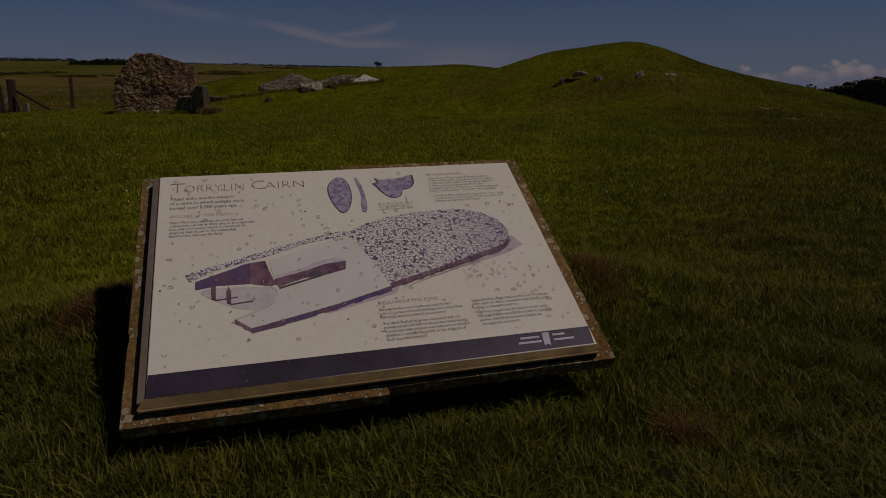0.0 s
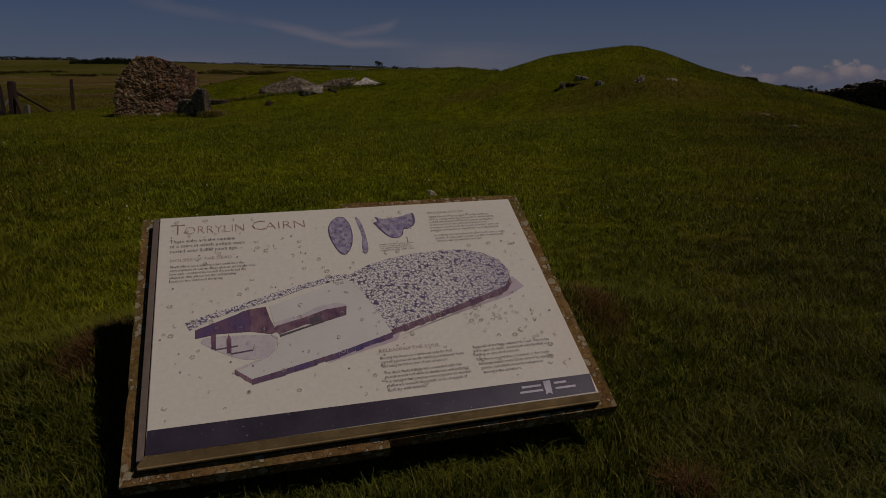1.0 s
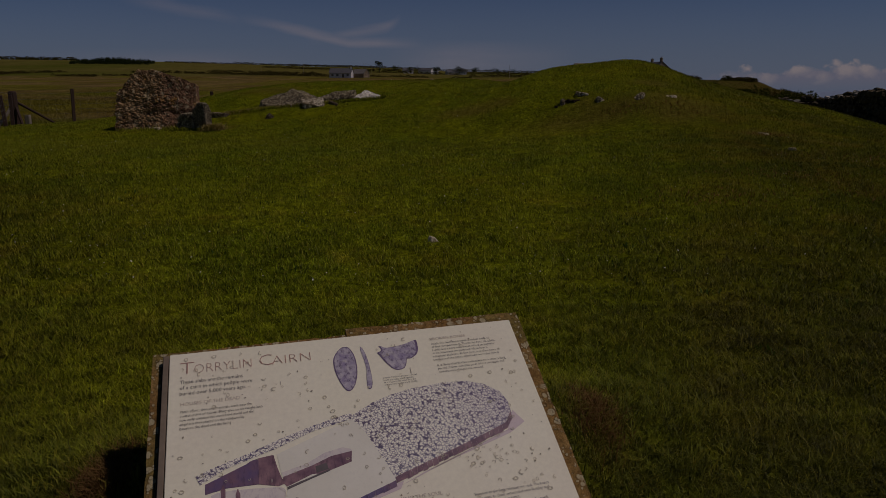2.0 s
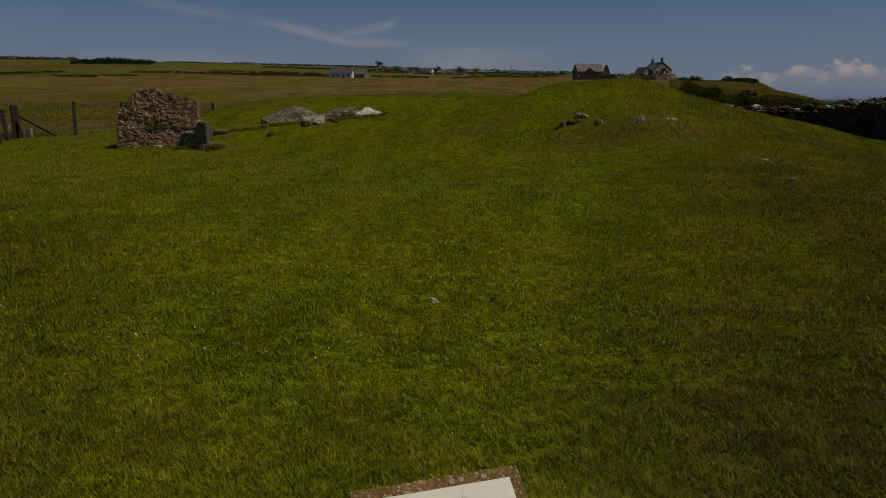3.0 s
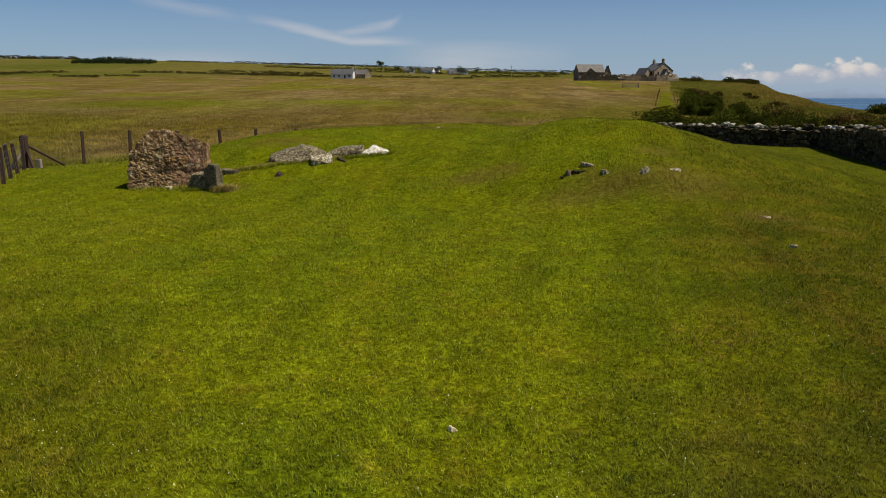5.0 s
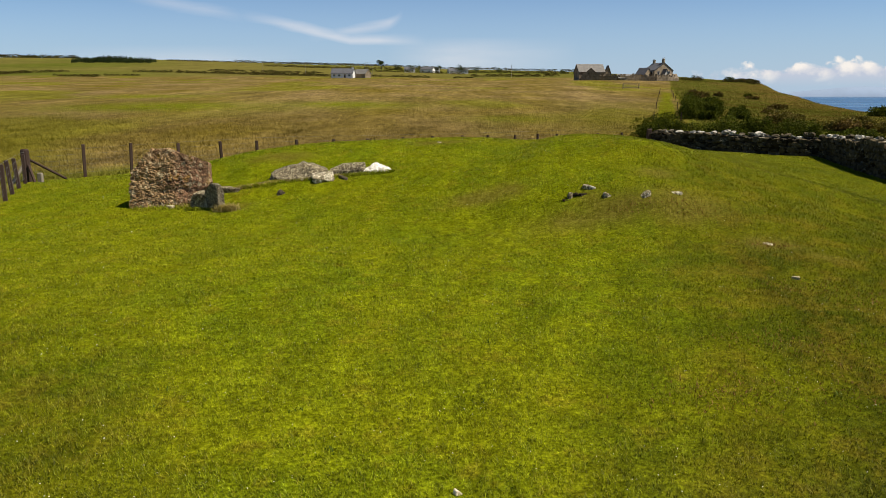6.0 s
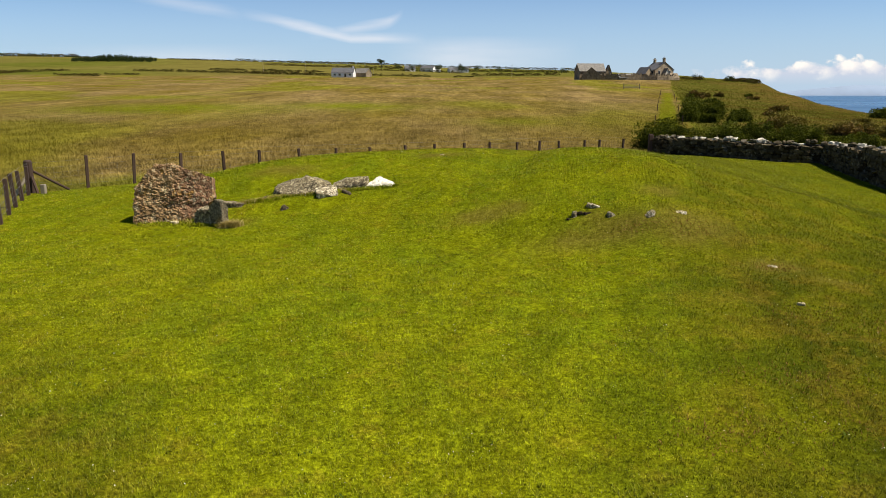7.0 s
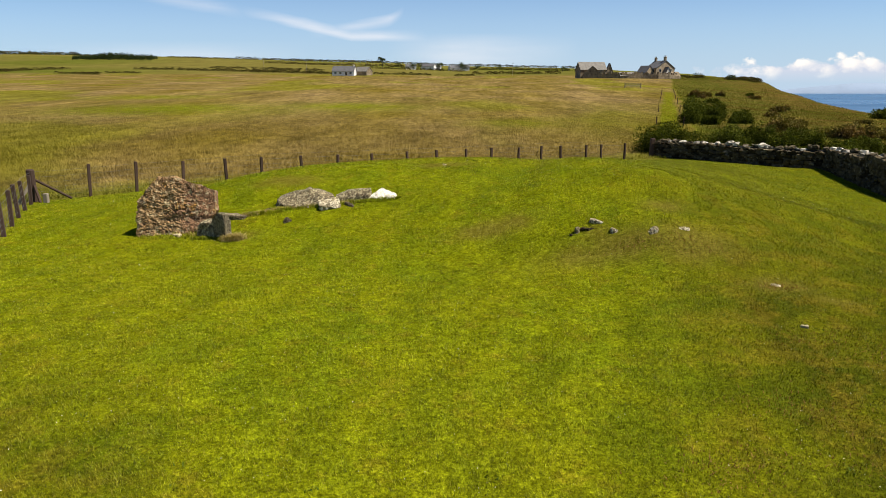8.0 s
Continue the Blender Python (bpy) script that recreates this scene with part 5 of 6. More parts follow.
def tree(x, y, h, w, seed, label, leaves=900, material=None, group="far trees", conifer=False):
    rng = np.random.RandomState(seed)
    base = empty("tree", Matrix.Translation((x, y, ground_z(x, y) - 0.2)), label, "tree", group)
    pts = [(0, 0, 0), (0.02 * h, 0, h * 0.35), (0.0, 0.02 * h, h * 0.8)]
    b = tube(pts, [h * 0.035, h * 0.025, h * 0.008], 6)
    for i in range(5):
        a, z = rng.uniform(0, 6.28), h * rng.uniform(0.3, 0.6)
        t = tube([(0.01 * h, 0, z), (math.cos(a) * w * 0.25, math.sin(a) * w * 0.25, z + h * 0.15), (math.cos(a) * w * 0.4, math.sin(a) * w * 0.4, z + h * 0.25)], [h * 0.014, h * 0.009, h * 0.004], 4)
        me = bpy.data.meshes.new("tmp")
        t.to_mesh(me)
        t.free()
        b.from_mesh(me)
        bpy.data.meshes.remove(me)
    part("trunk", b, BARK, base)
    blobs = []
    for i in range(14):
        if conifer:
            z = h * (0.2 + 0.8 * i / 14)
            r = w * 0.5 * (1.05 - i / 14)
            blobs.append((rng.normal(0, 0.1) * r, rng.normal(0, 0.1) * r, z, r, r, h * 0.09))
        else:
            a, q, z = rng.uniform(0, 6.28), w * 0.32 * math.sqrt(rng.rand()), h * rng.uniform(0.38, 0.88)
            r = w * rng.uniform(0.14, 0.24)
            blobs.append((q * math.cos(a), q * math.sin(a), z, r * 1.1, r * 1.1, r * 0.85))
    co, fa = leaf_cloud(blobs, leaves, max(0.18, h * 0.045), rng)
    mesh_object("crown", fill_mesh("crown", co, fa), material or TREE_LEAF, base)
    return base


G = "dense dark green gorse bush over the drystone wall"
bush(13.6, 44.6, 5.2, 2.8, 2.25, GORSE, "dense rounded dark green gorse bush beside the gate", 41, 26000, 0.065)
bush(16.8, 43.9, 3.2, 2.2, 1.95, GORSE, G, 42, 15000, 0.07)
bush(19.4, 45.0, 3.4, 2.2, 2.05, GORSE, G, 43, 15000, 0.07)
bush(21.8, 44.5, 3.4, 2.0, 1.75, GORSE, G, 44, 15000, 0.07)
bush(24.6, 43.0, 4.2, 2.2, 1.25, GORSE, G, 45, 15000, 0.07)
bush(20.6, 36.5, 3.6, 1.6, 1.15, GORSE, G, 46, 15000, 0.07)
for i, (gx, gy, gw, gh) in enumerate(((22.6, 68.0, 2.2, 1.7), (24.3, 71.0, 2.6, 2.3), (25.8, 70.0, 2.2, 1.6), (27.6, 75.0, 2.4, 1.9), (26.0, 77.0, 2.6, 2.4), (23.8, 66.0, 1.8, 1.1), (27.0, 67.0, 2.4, 1.1), (29.2, 72.0, 2.2, 1.1))):
    bush(gx, gy, gw, gw * 0.9, gh, GORSE, "tall dark gorse thicket beside the grassy path", 300 + i, 8000, 0.085)
bush(27.0, 58.0, 4.0, 3.0, 1.5, SCRUB, "low bracken and bramble scrub on the slope", 49, 6000, 0.12, "scrub_bush")
bush(30.5, 54.0, 6.0, 3.5, 1.3, SCRUB, "reddish brown leafless scrub on the heath slope", 50, 8000, 0.12, "scrub_bush")
bush(35.5, 56.0, 6.0, 4.0, 1.1, SCRUB, "reddish brown leafless scrub on the heath slope", 51, 8000, 0.12, "scrub_bush")
bush(24.0, 50.0, 3.5, 2.5, 1.1, SCRUB, "low bracken and bramble scrub on the slope", 52, 5000, 0.11, "scrub_bush")
bush(46.5, 136.0, 2.8, 3.0, 1.6, SCRUB, "brown hawthorn scrub at the top of the path", 53, 7000, 0.25, "scrub_bush")
bush(53.5, 150.0, 1.8, 2.0, 1.0, SCRUB, "dark thorn scrub high on the headland", 54, 4000, 0.25, "scrub_bush")
bush(62.0, 165.0, 2.0, 2.0, 1.1, SCRUB, "dark thorn scrub high on the headland", 55, 4000, 0.25, "scrub_bush")
bush(72.0, 170.0, 3.0, 3.0, 0.8, SCRUB, "dark thorn scrub high on the headland", 56, 4000, 0.25, "scrub_bush")
bush(42.0, 92.0, 1.8, 1.5, 0.8, SCRUB, "dark thorn scrub high on the headland", 57, 3000, 0.2, "scrub_bush")
bush(56.5, 93.0, 5.0, 3.0, 1.7, GORSE, "dark windblown thorn bush on the seaward edge", 58, 5000, 0.15, "thorn_bush")
bush(61.0, 97.0, 9.0, 4.0, 1.6, GORSE, "dark windblown thorn bush on the seaward edge", 59, 6000, 0.15, "thorn_bush")

for i, (x, y, w, h) in enumerate(((40, 110, 3.0, 1.0), (55, 118, 2.4, 0.6), (48, 104, 3.2, 0.7), (76, 182, 3.0, 1.0), (35, 78, 2.6, 0.7), (44, 76, 3.0, 0.5), (46, 62, 3.0, 0.6), (41, 54, 2.8, 0.6), (30, 88, 2.4, 0.7), (27.5, 47, 2.4, 0.8), (38, 46, 3.0, 0.7))):
    bush(x, y, w * 0.75, w * 0.6, h * 0.9, SCRUB if i % 3 else GORSE, "low wind-clipped thorn and bramble scrub on the slope", 200 + i, 2200, 0.10 + 0.0009 * y, "scrub_bush", group="scrub on the headland")


def at_bearing(a, d):
    """A place at distance d ahead whose sideways share is a."""
    return (a * d, d)


H = "broken gorse and hawthorn hedgerow between far fields"
for i, (a0, a1, d0, d1, h) in enumerate(((-0.66, -0.54, 480, 560, 3.0), (-0.56, -0.50, 460, 440, 2.4), (-0.45, -0.24, 560, 520, 3.0), (-0.34, -0.18, 620, 600, 3.0), (-0.28, -0.17, 520, 470, 3.6), (-0.11, -0.03, 480, 470, 2.6), (0.0, 0.03, 480, 460, 2.4),
                                         (0.03, 0.15, 520, 500, 3.4), (-0.15, 0.02, 680, 640, 3.2), (-0.52, -0.44, 470, 480, 2.0), (-0.26, -0.05, 900, 820, 4.0), (0.02, 0.17, 760, 700, 4.0), (-0.40, -0.10, 1150, 1050, 4.0), (0.322, 0.352, 430, 400, 2.6), (0.0, 0.19, 1370, 1400, 6.5), (-0.30, 0.0, 1320, 1360, 5.5), (-0.64, -0.52, 1270, 1260, 8.0), (0.384, 0.430, 345, 282, 2.4))):
    h = h * 0.62
    hedge((at_bearing(a0, d0), at_bearing((a0 + a1) / 2, (d0 + d1) / 2 + 6), at_bearing(a1, d1)), h, h * 0.9, HEDGE, H, 60 + i, step=h * 0.9, leaf=h * 0.17, leaves=130, gap=0.16)


def far_wood(name, a0, a1, d, depth, count, h, seed, label):
    """A wood of many uneven trees, lower towards its ends."""
    rng = np.random.RandomState(seed)
    blobs = []
    for _ in range(count):
        s, dd = rng.rand(), d + rng.uniform(0, depth)
        x, y = at_bearing(a0 + (a1 - a0) * s, dd)
        z, k = ground_z(x, y), h * rng.uniform(0.3, 1.2) * (0.5 + 0.6 * math.sin(math.pi * s) ** 0.7)
        for q, r in ((0.25, 0.34), (0.5, 0.24), (0.78, 0.12)):
            blobs.append((x, y, z + k * q, k * r, k * r, k * 0.22))
    co, fa = leaf_cloud(blobs, 40 * len(blobs), h * 0.12, rng)
    tagged(mesh_object(name, fill_mesh(name, co, fa), TREE_LEAF), label, "woodland", "", "stuff")


far_wood("plantation", -0.535, -0.415, 860, 120, 240, 6.0, 81, "dark conifer plantation on the far hillside")
far_wood("woodland", -0.64, -0.50, 1300, 100, 200, 5, 82, "dark woodland along the hilltop skyline")
for i, (a, d, h, w) in enumerate(((-0.098, 700, 11, 8), (-0.075, 720, 7, 9), (-0.055, 690, 6, 10), (-0.045, 700, 6, 8), (-0.018, 700, 8, 9), (0.012, 660, 8, 11), (0.018, 670, 7, 8), (0.036, 680, 7, 9), (0.066, 690, 6, 9), (0.09, 720, 5, 8), (0.155, 640, 5, 8), (0.175, 560, 4, 9), (0.345, 440, 2.4, 8), (0.393, 330, 2.2, 6))):
    x, y = at_bearing(a, d)
    tree(x, y, h, w, 90 + i, "dark windswept broadleaf tree on the skyline")


# ---- far buildings ----
def prism(w, d, wall_h, roof_h):
    """Gabled walls: ridge along x."""
    b = bmesh.new()
    pts = [(-w / 2, -d / 2, 0), (w / 2, -d / 2, 0), (w / 2, d / 2, 0), (-w / 2, d / 2, 0), (-w / 2, -d / 2, wall_h), (w / 2, -d / 2, wall_h), (w / 2, d / 2, wall_h), (-w / 2, d / 2, wall_h), (-w / 2, 0, wall_h + roof_h), (w / 2, 0, wall_h + roof_h)]
    v = [b.verts.new(p) for p in pts]
    for f in ((3, 2, 1, 0), (0, 1, 5, 4), (2, 3, 7, 6), (1, 2, 6, 9, 5), (3, 0, 4, 8, 7), (4, 5, 9, 8), (6, 7, 8, 9)):
        b.faces.new([v[i] for i in f])
    return b


def roof_sheet(w, d, wall_h, roof_h, over, sgn, t=0.18):
    """One pitched side of a roof."""
    b = bmesh.new()
    y0, z0 = sgn * (d / 2 + over), wall_h - over * roof_h / (d / 2)
    q = [(-w / 2 - over, y0, z0 + 0.05), (w / 2 + over, y0, z0 + 0.05), (w / 2 + over, 0, wall_h + roof_h + 0.05), (-w / 2 - over, 0, wall_h + roof_h + 0.05)]
    low = [b.verts.new(p) for p in q]
    up = [b.verts.new((p[0], p[1], p[2] + t)) for p in q]
    b.faces.new(low[::-1])
    b.faces.new(up)
    for i in range(4):
        b.faces.new((low[i], low[(i + 1) % 4], up[(i + 1) % 4], up[i]))
    return b


def building(name, x, y, turn, w, d, wall_h, roof_h, walls, roof, label, windows=(), chimneys=(), door=None, category="house", group=""):
    base = empty(name, pose(x, y, ground_z(x, y) - (1.0 if group == F else 0.3), 0, 0, turn), label, category, group)
    part("wall", prism(w, d, wall_h + 0.3, roof_h), walls, base)
    for sgn in (-1, 1):
        if roof:
            part("roof", roof_sheet(w, d, wall_h + 0.3, roof_h, 0.25, sgn), roof, base)
    for cx, ch, cw in chimneys:
        c = part("chimney", bevelled_box(cw, 0.7, ch, 0.04, Matrix.Translation((cx, 0, wall_h + roof_h - 0.4))), walls, base)
        part("chimney_cope", bevelled_box(cw + 0.2, 0.9, 0.18, 0.04, Matrix.Translation((cx, 0, wall_h + roof_h - 0.4 + ch))), SILL, c)
        for px in (-0.25, 0.25):
            part("chimney_pot", tube([(cx + px * cw, 0, wall_h + roof_h - 0.2 + ch), (cx + px * cw, 0, wall_h + roof_h + 0.35 + ch)], [0.16, 0.12], 8), RUIN_STONE, c)
    for face, u, z, ww, wh in windows:
        m = {"s": Matrix.Translation((u, -d / 2 - 0.02, z + 0.3)), "e": pose(w / 2 + 0.02, u, z + 0.3, 0, 0, 90), "w": pose(-w / 2 - 0.02, u, z + 0.3, 0, 0, -90)}[face]
        wn = part("window", bevelled_box(ww + 0.24, 0.10, wh + 0.24, 0.02, m @ Matrix.Translation((0, 0, -0.12))), SILL, base)
        part("pane", bevelled_box(ww / 2 - 0.06, 0.04, wh - 0.06, 0.005, m @ Matrix.Translation((-ww / 4, -0.06, 0.03))), PANE, wn)
        part("pane", bevelled_box(ww / 2 - 0.06, 0.04, wh - 0.06, 0.005, m @ Matrix.Translation((ww / 4, -0.06, 0.03))), PANE, wn)
    if door:
        face, u, ww, wh = door
        part("door", bevelled_box(ww, 0.12, wh, 0.02, Matrix.Translation((u, -d / 2 - 0.02, 0.3))), BARK, base)
    return base


F = "farm steading on the headland"
building("farmhouse", 101.0, 348.0, -70, 8.8, 10.5, 5.6, 3.5, HOUSE_STONE, SLATE, "two-storey stone farmhouse with slate roof and chimneys", chimneys=((-3.6, 2.2, 1.5), (3.6, 2.5, 1.5)),
         windows=(("e", -3.0, 3.6, 1.1, 1.6), ("e", 3.0, 3.6, 1.1, 1.6), ("e", -3.0, 0.9, 1.1, 1.6), ("e", 3.0, 0.9, 1.1, 1.6), ("s", -2.4, 3.6, 1.1, 1.6), ("s", 2.2, 3.6, 1.1, 1.6), ("s", -2.4, 0.9, 1.1, 1.6), ("s", 2.2, 0.9, 1.1, 1.6)), door=("s", 0.0, 1.1, 2.1), group=F)
building("wing", 93.5, 346.0, -60, 6.0, 5.0, 3.6, 3.0, HOUSE_STONE, SLATE, "lower stone wing of the farmhouse", windows=(("w", 0.0, 1.0, 1.0, 1.4),), group=F)
building("porch", 102.6, 342.5, -70, 3.0, 3.2, 3.0, 3.2, SILL, OLD_SLATE, "pale stone gabled porch in front of the farmhouse", group=F)
building("barn", 67.9, 350.0, 8, 13.0, 8.0, 4.6, 3.6, RUIN_STONE, OLD_SLATE, "long old stone barn with pale slate roof", door=("s", -3.0, 2.4, 2.8), windows=(("s", 3.0, 1.4, 0.8, 0.9),), category="barn", group=F)
building("byre", 67.2, 342.0, 78, 7.0, 9.0, 2.6, 3.8, RUIN_STONE, None, "roofless ruined stone byre with broken gable", category="ruin", group=F)
building("shed", 83.0, 339.0, 8, 8.0, 4.0, 1.8, 1.6, RUIN_STONE, OLD_SLATE, "low stone shed with sagging slate roof", category="shed", group=F)
building("gable_end", 76.8, 350.0, 95, 2.4, 3.2, 3.6, 4.0, RUIN_STONE, OLD_SLATE, "small stone outbuilding with steep gable", category="shed", group=F)
building("lean_to", 106.0, 343.0, 20, 6.0, 4.0, 2.0, 2.2, RUIN_STONE, None, "ruined stone lean-to beside the farmhouse", category="ruin", group=F)
building("cottage", -64.4, 424.0, -6, 13.2, 6.5, 2.5, 2.8, WHITEWASH, SLATE, "low whitewashed cottage with grey slate roof", windows=(("s", -4.6, 0.9, 1.2, 1.0), ("s", -1.6, 0.9, 1.2, 1.0), ("s", 4.6, 0.9, 1.2, 1.0)), chimneys=((5.9, 1.4, 1.0),), door=("s", 1.8, 1.0, 1.9))
building("cottage_byre", -53.5, 428.0, -30, 9.0, 6.0, 2.2, 2.6, RUIN_STONE, OLD_SLATE, "brown stone byre beside the white cottage", category="barn")
for i, (a, d, w, h) in enumerate(((-0.033, 720, 14, 3.2), (-0.022, 740, 9, 3.0), (0.018, 720, 9, 2.8), (-0.058, 700, 10, 2.6), (0.004, 730, 12, 2.4))):
    x, y = at_bearing(a, d)
    building("far_house", x, y, 10 * i - 20, w, 7, h, 2.4, WHITEWASH, SLATE, "small white far-off house on the skyline", windows=(("s", -w * 0.25, 0.9, 1.2, 1.1), ("s", w * 0.25, 0.9, 1.2, 1.1)), group="houses on the skyline")


def build_yard_wall():
    base = empty("yard_wall", Matrix(), "ruined rubble wall round the farmyard", "wall", F)
    rng = random.Random(9)
    pts = [(69, 340.5), (80, 337), (90, 337.5), (97, 336.5), (103, 338.5), (108, 343)]
    for p, q in zip(pts, pts[1:]):
        b = bmesh.new()
        n = 12
        for i in range(n):
            s = (i + 0.5) / n
            x, y = p[0] + (q[0] - p[0]) * s, p[1] + (q[1] - p[1]) * s
            l = math.hypot(q[0] - p[0], q[1] - p[1]) / n
            add_box(b, l * 1.04, 0.7, rng.uniform(1.9, 3.4) + 0.4, pose(x, y, ground_z(x, y) - 0.4, 0, 0, math.degrees(math.atan2(q[1] - p[1], q[0] - p[0]))))
        part("wall_stretch", b, RUIN_STONE, base)


build_yard_wall()


def build_path_fence():
    f = empty("path_fence", Matrix(), "weathered post fences along the grassy path", "fence")
    ax, ay = PATH_A
    bx, by = PATH_B
    n = math.hypot(bx - ax, by - ay)
    for sgn in (-1, 1):
        for i in range(7):
            s = i / 6
            x, y = ax + (bx - ax) * s + sgn * 1.2 * (by - ay) / n, ay + (by - ay) * s - sgn * 1.2 * (bx - ax) / n
            if y < 50:
                continue
            part("post", bevelled_box(0.07, 0.07, 0.95, 0.008, Matrix.Translation((x, y, ground_z(x, y) - 0.1))), POST, f)
    fl = empty("field_gate", pose(44.5, 176.0, ground_z(44.5, 176.0), 0, 0, 4), "pale wooden field gate in the meadow", "gate")
    for z in (0.35, 0.65, 0.95, 1.2):
        part("rail", bevelled_box(4.0, 0.06, 0.10, 0.01, Matrix.Translation((0, 0, z))), POST_GREY, fl)
    for x in (-2.0, 2.0):
        part("post", bevelled_box(0.16, 0.16, 1.4, 0.01, Matrix.Translation((x, 0, 0))), POST_GREY, fl)
    for i, (a, d) in enumerate(((-0.265, 560), (-0.205, 520), (-0.155, 500), (-0.11, 480), (0.085, 470), (-0.045, 760), (-0.12, 760), (-0.113, 770), (-0.117, 765))):
        x, y = at_bearing(a, d)
        p = empty("utility_pole", Matrix.Translation((x, y, ground_z(x, y) - 0.3)), "slender grey timber utility pole", "pole", "utility poles")
        part("pole", tube([(0, 0, 0), (0, 0, 8.5)], [0.16, 0.11], 6), POST_GREY, p)
        part("crossarm", bevelled_box(1.4, 0.12, 0.12, 0.01, Matrix.Translation((0, 0, 7.9))), POST_GREY, p)


build_path_fence()


def build_far_hills():
    x = np.linspace(1500, 4400, 160)
    n = len(x)
    top = 52 + 26 * ripple(x, x * 0, 1500.0, 31) + 9 * ripple(x, x * 0, 420.0, 32)
    top = np.maximum(top * ramp01(x, 1650, 2500), 0) - 15
    y = 4400 - 0.28 * (x - 1500)
    ridge = np.stack([x, y + 60, top], -1)
    foot = np.stack([x, y, np.full(n, -16.0)], -1)
    rear = np.stack([x, y + 120, np.full(n, -16.0)], -1)
    co = np.vstack([foot, ridge, rear])
    i = np.arange(n - 1)
    fa = np.vstack([np.stack([i, i + 1, n + i + 1, n + i], -1), np.stack([n + i, n + i + 1, 2 * n + i + 1, 2 * n + i], -1)])
    # distance haze is put into the hills' pale blue colour
    k = Mat("hazy_blue_hills", 1.0, 0.0)
    c = k.vary((0.24, 0.305, 0.40), k.noise(k.pos(), 0.004, 4.0), 0.9, 1.1)
    m = k.done(c)
    tagged(mesh_object("backdrop", fill_mesh("backdrop", co, fa), m), "hazy blue hills across the water", "hills", "", "structure")


build_far_hills()


# ---- grass, daisies and meadow ----
def blades(name, material, x, y, tall, wide, seed, label, bent=0.5, tiers=2, category="grass"):
    """One curved blade at each place."""
    rng = np.random.RandomState(seed)
    n = len(x)
    z = height(x, y) - 0.004
    a = rng.uniform(0, 6.2832, n)
    h, w = tall * rng.uniform(0.55, 1.25, n), wide * rng.uniform(0.7, 1.3, n)
    lean = bent * rng.uniform(0.1, 1.0, n) * h
    fx, fy = np.cos(a), np.sin(a)
    sx, sy = -fy * w / 2, fx * w / 2
    p = np.stack([x, y, z], -1)
    side = np.stack([sx, sy, np.zeros(n)], -1)
    tip = p + np.stack([fx * lean, fy * lean, h], -1)
    if tiers == 1:
        co = np.stack([p - side, p + side, tip], 1).reshape(-1, 3)
        fa = np.arange(n * 3).reshape(-1, 3)
    else:
        midp = p + np.stack([fx * lean * 0.3, fy * lean * 0.3, h * 0.6], -1)
        co = np.stack([p - side, p + side, midp - side * 0.75, midp + side * 0.75, tip], 1).reshape(-1, 3)
        b = np.arange(n)[:, None] * 5
        fa = np.concatenate([b + [[0, 1, 3]], b + [[0, 3, 2]], b + [[2, 3, 4]]], 1).reshape(-1, 3)
    me = fill_mesh(name, co, fa)
    cov = me.color_attributes.new("cover", "FLOAT_COLOR", "POINT")
    c = ground_cover(co[:, 0], co[:, 1])
    cov.data.foreach_set("color", c.astype(np.float32).ravel())
    return tagged(mesh_object(name, me, material), label, category, "", "stuff")


def scatter(n, y0, y1, seed, spread=0.68, edge=0.35, near=0.0):
    """Places ahead of the start between y0 and y1, even in area or thicker near y0."""
    rng = np.random.RandomState(seed)
    s = rng.random(n)
    y = np.sqrt(y0**2 + (y1**2 - y0**2) * s) if not near else y0 * (y1 / y0) ** s
    x = (rng.random(n) * 2 - 1) * (y * spread + edge)
    return x, y


def turf_only(x, y):
    (a, b), (c, d) = PANEL[0][:2], PANEL[1][:2]
    p, q = x - PANEL[0][3] + 0.062 * PANEL[0][2], y - PANEL[1][3] + 0.062 * PANEL[1][2]
    u, v = (d * p - b * q) / (a * d - b * c), (a * q - c * p) / (a * d - b * c)
    keep = (meadow(x, y) < 0) & ~((np.abs(u) < 0.37) & (v > -0.22) & (v < 0.27))
    wall_x = np.interp(y, [p[1] for p in WALL_LINE[::-1]], [p[0] for p in WALL_LINE[::-1]])
    return keep & (x < wall_x - 0.3)


def clumped(x, y, size, seed, share):
    rng = np.random.RandomState(seed + 100)
    return (0.5 + 0.9 * ripple(x, y, size, seed)) > rng.random(len(x)) * share


T = "short green turf grass with straw-coloured blades"


def turf_places(n, y0, y1, seed):
    """Places on the turf, thinning out with distance."""
    rng = np.random.RandomState(seed)
    ys = np.linspace(y0, y1, 800)
    dens = np.minimum(1.0, (2.6 / ys) ** 1.25) * (ys * 0.68 + 0.35)
    cum = np.cumsum(dens)
    y = np.interp(rng.random(n) * cum[-1], cum, ys)
    x = (rng.random(n) * 2 - 1) * (y * 0.68 + 0.35)
    keep = turf_only(x, y)
    x, y = x[keep], y[keep]
    keep = rng.random(len(x)) > ground_cover(x, y)[:, 3] * 0.7
    return x[keep], y[keep]


def tufted(x, y, size, seed):
    """Smooth random heights, 0 to 1, in cells of the given size."""
    def cell(i, j):
        v = np.sin(i * 127.1 + j * 311.7 + seed * 74.7) * 43758.5453
        return v - np.floor(v)
    u, v = x / size, y / size
    i, j = np.floor(u), np.floor(v)
    a, b = ramp01(u - i, 0, 1), ramp01(v - j, 0, 1)
    return (cell(i, j) * (1 - a) + cell(i + 1, j) * a) * (1 - b) + (cell(i, j + 1) * (1 - a) + cell(i + 1, j + 1) * a) * b


x, y = turf_places(980000, 0.55, 40.0, 1)
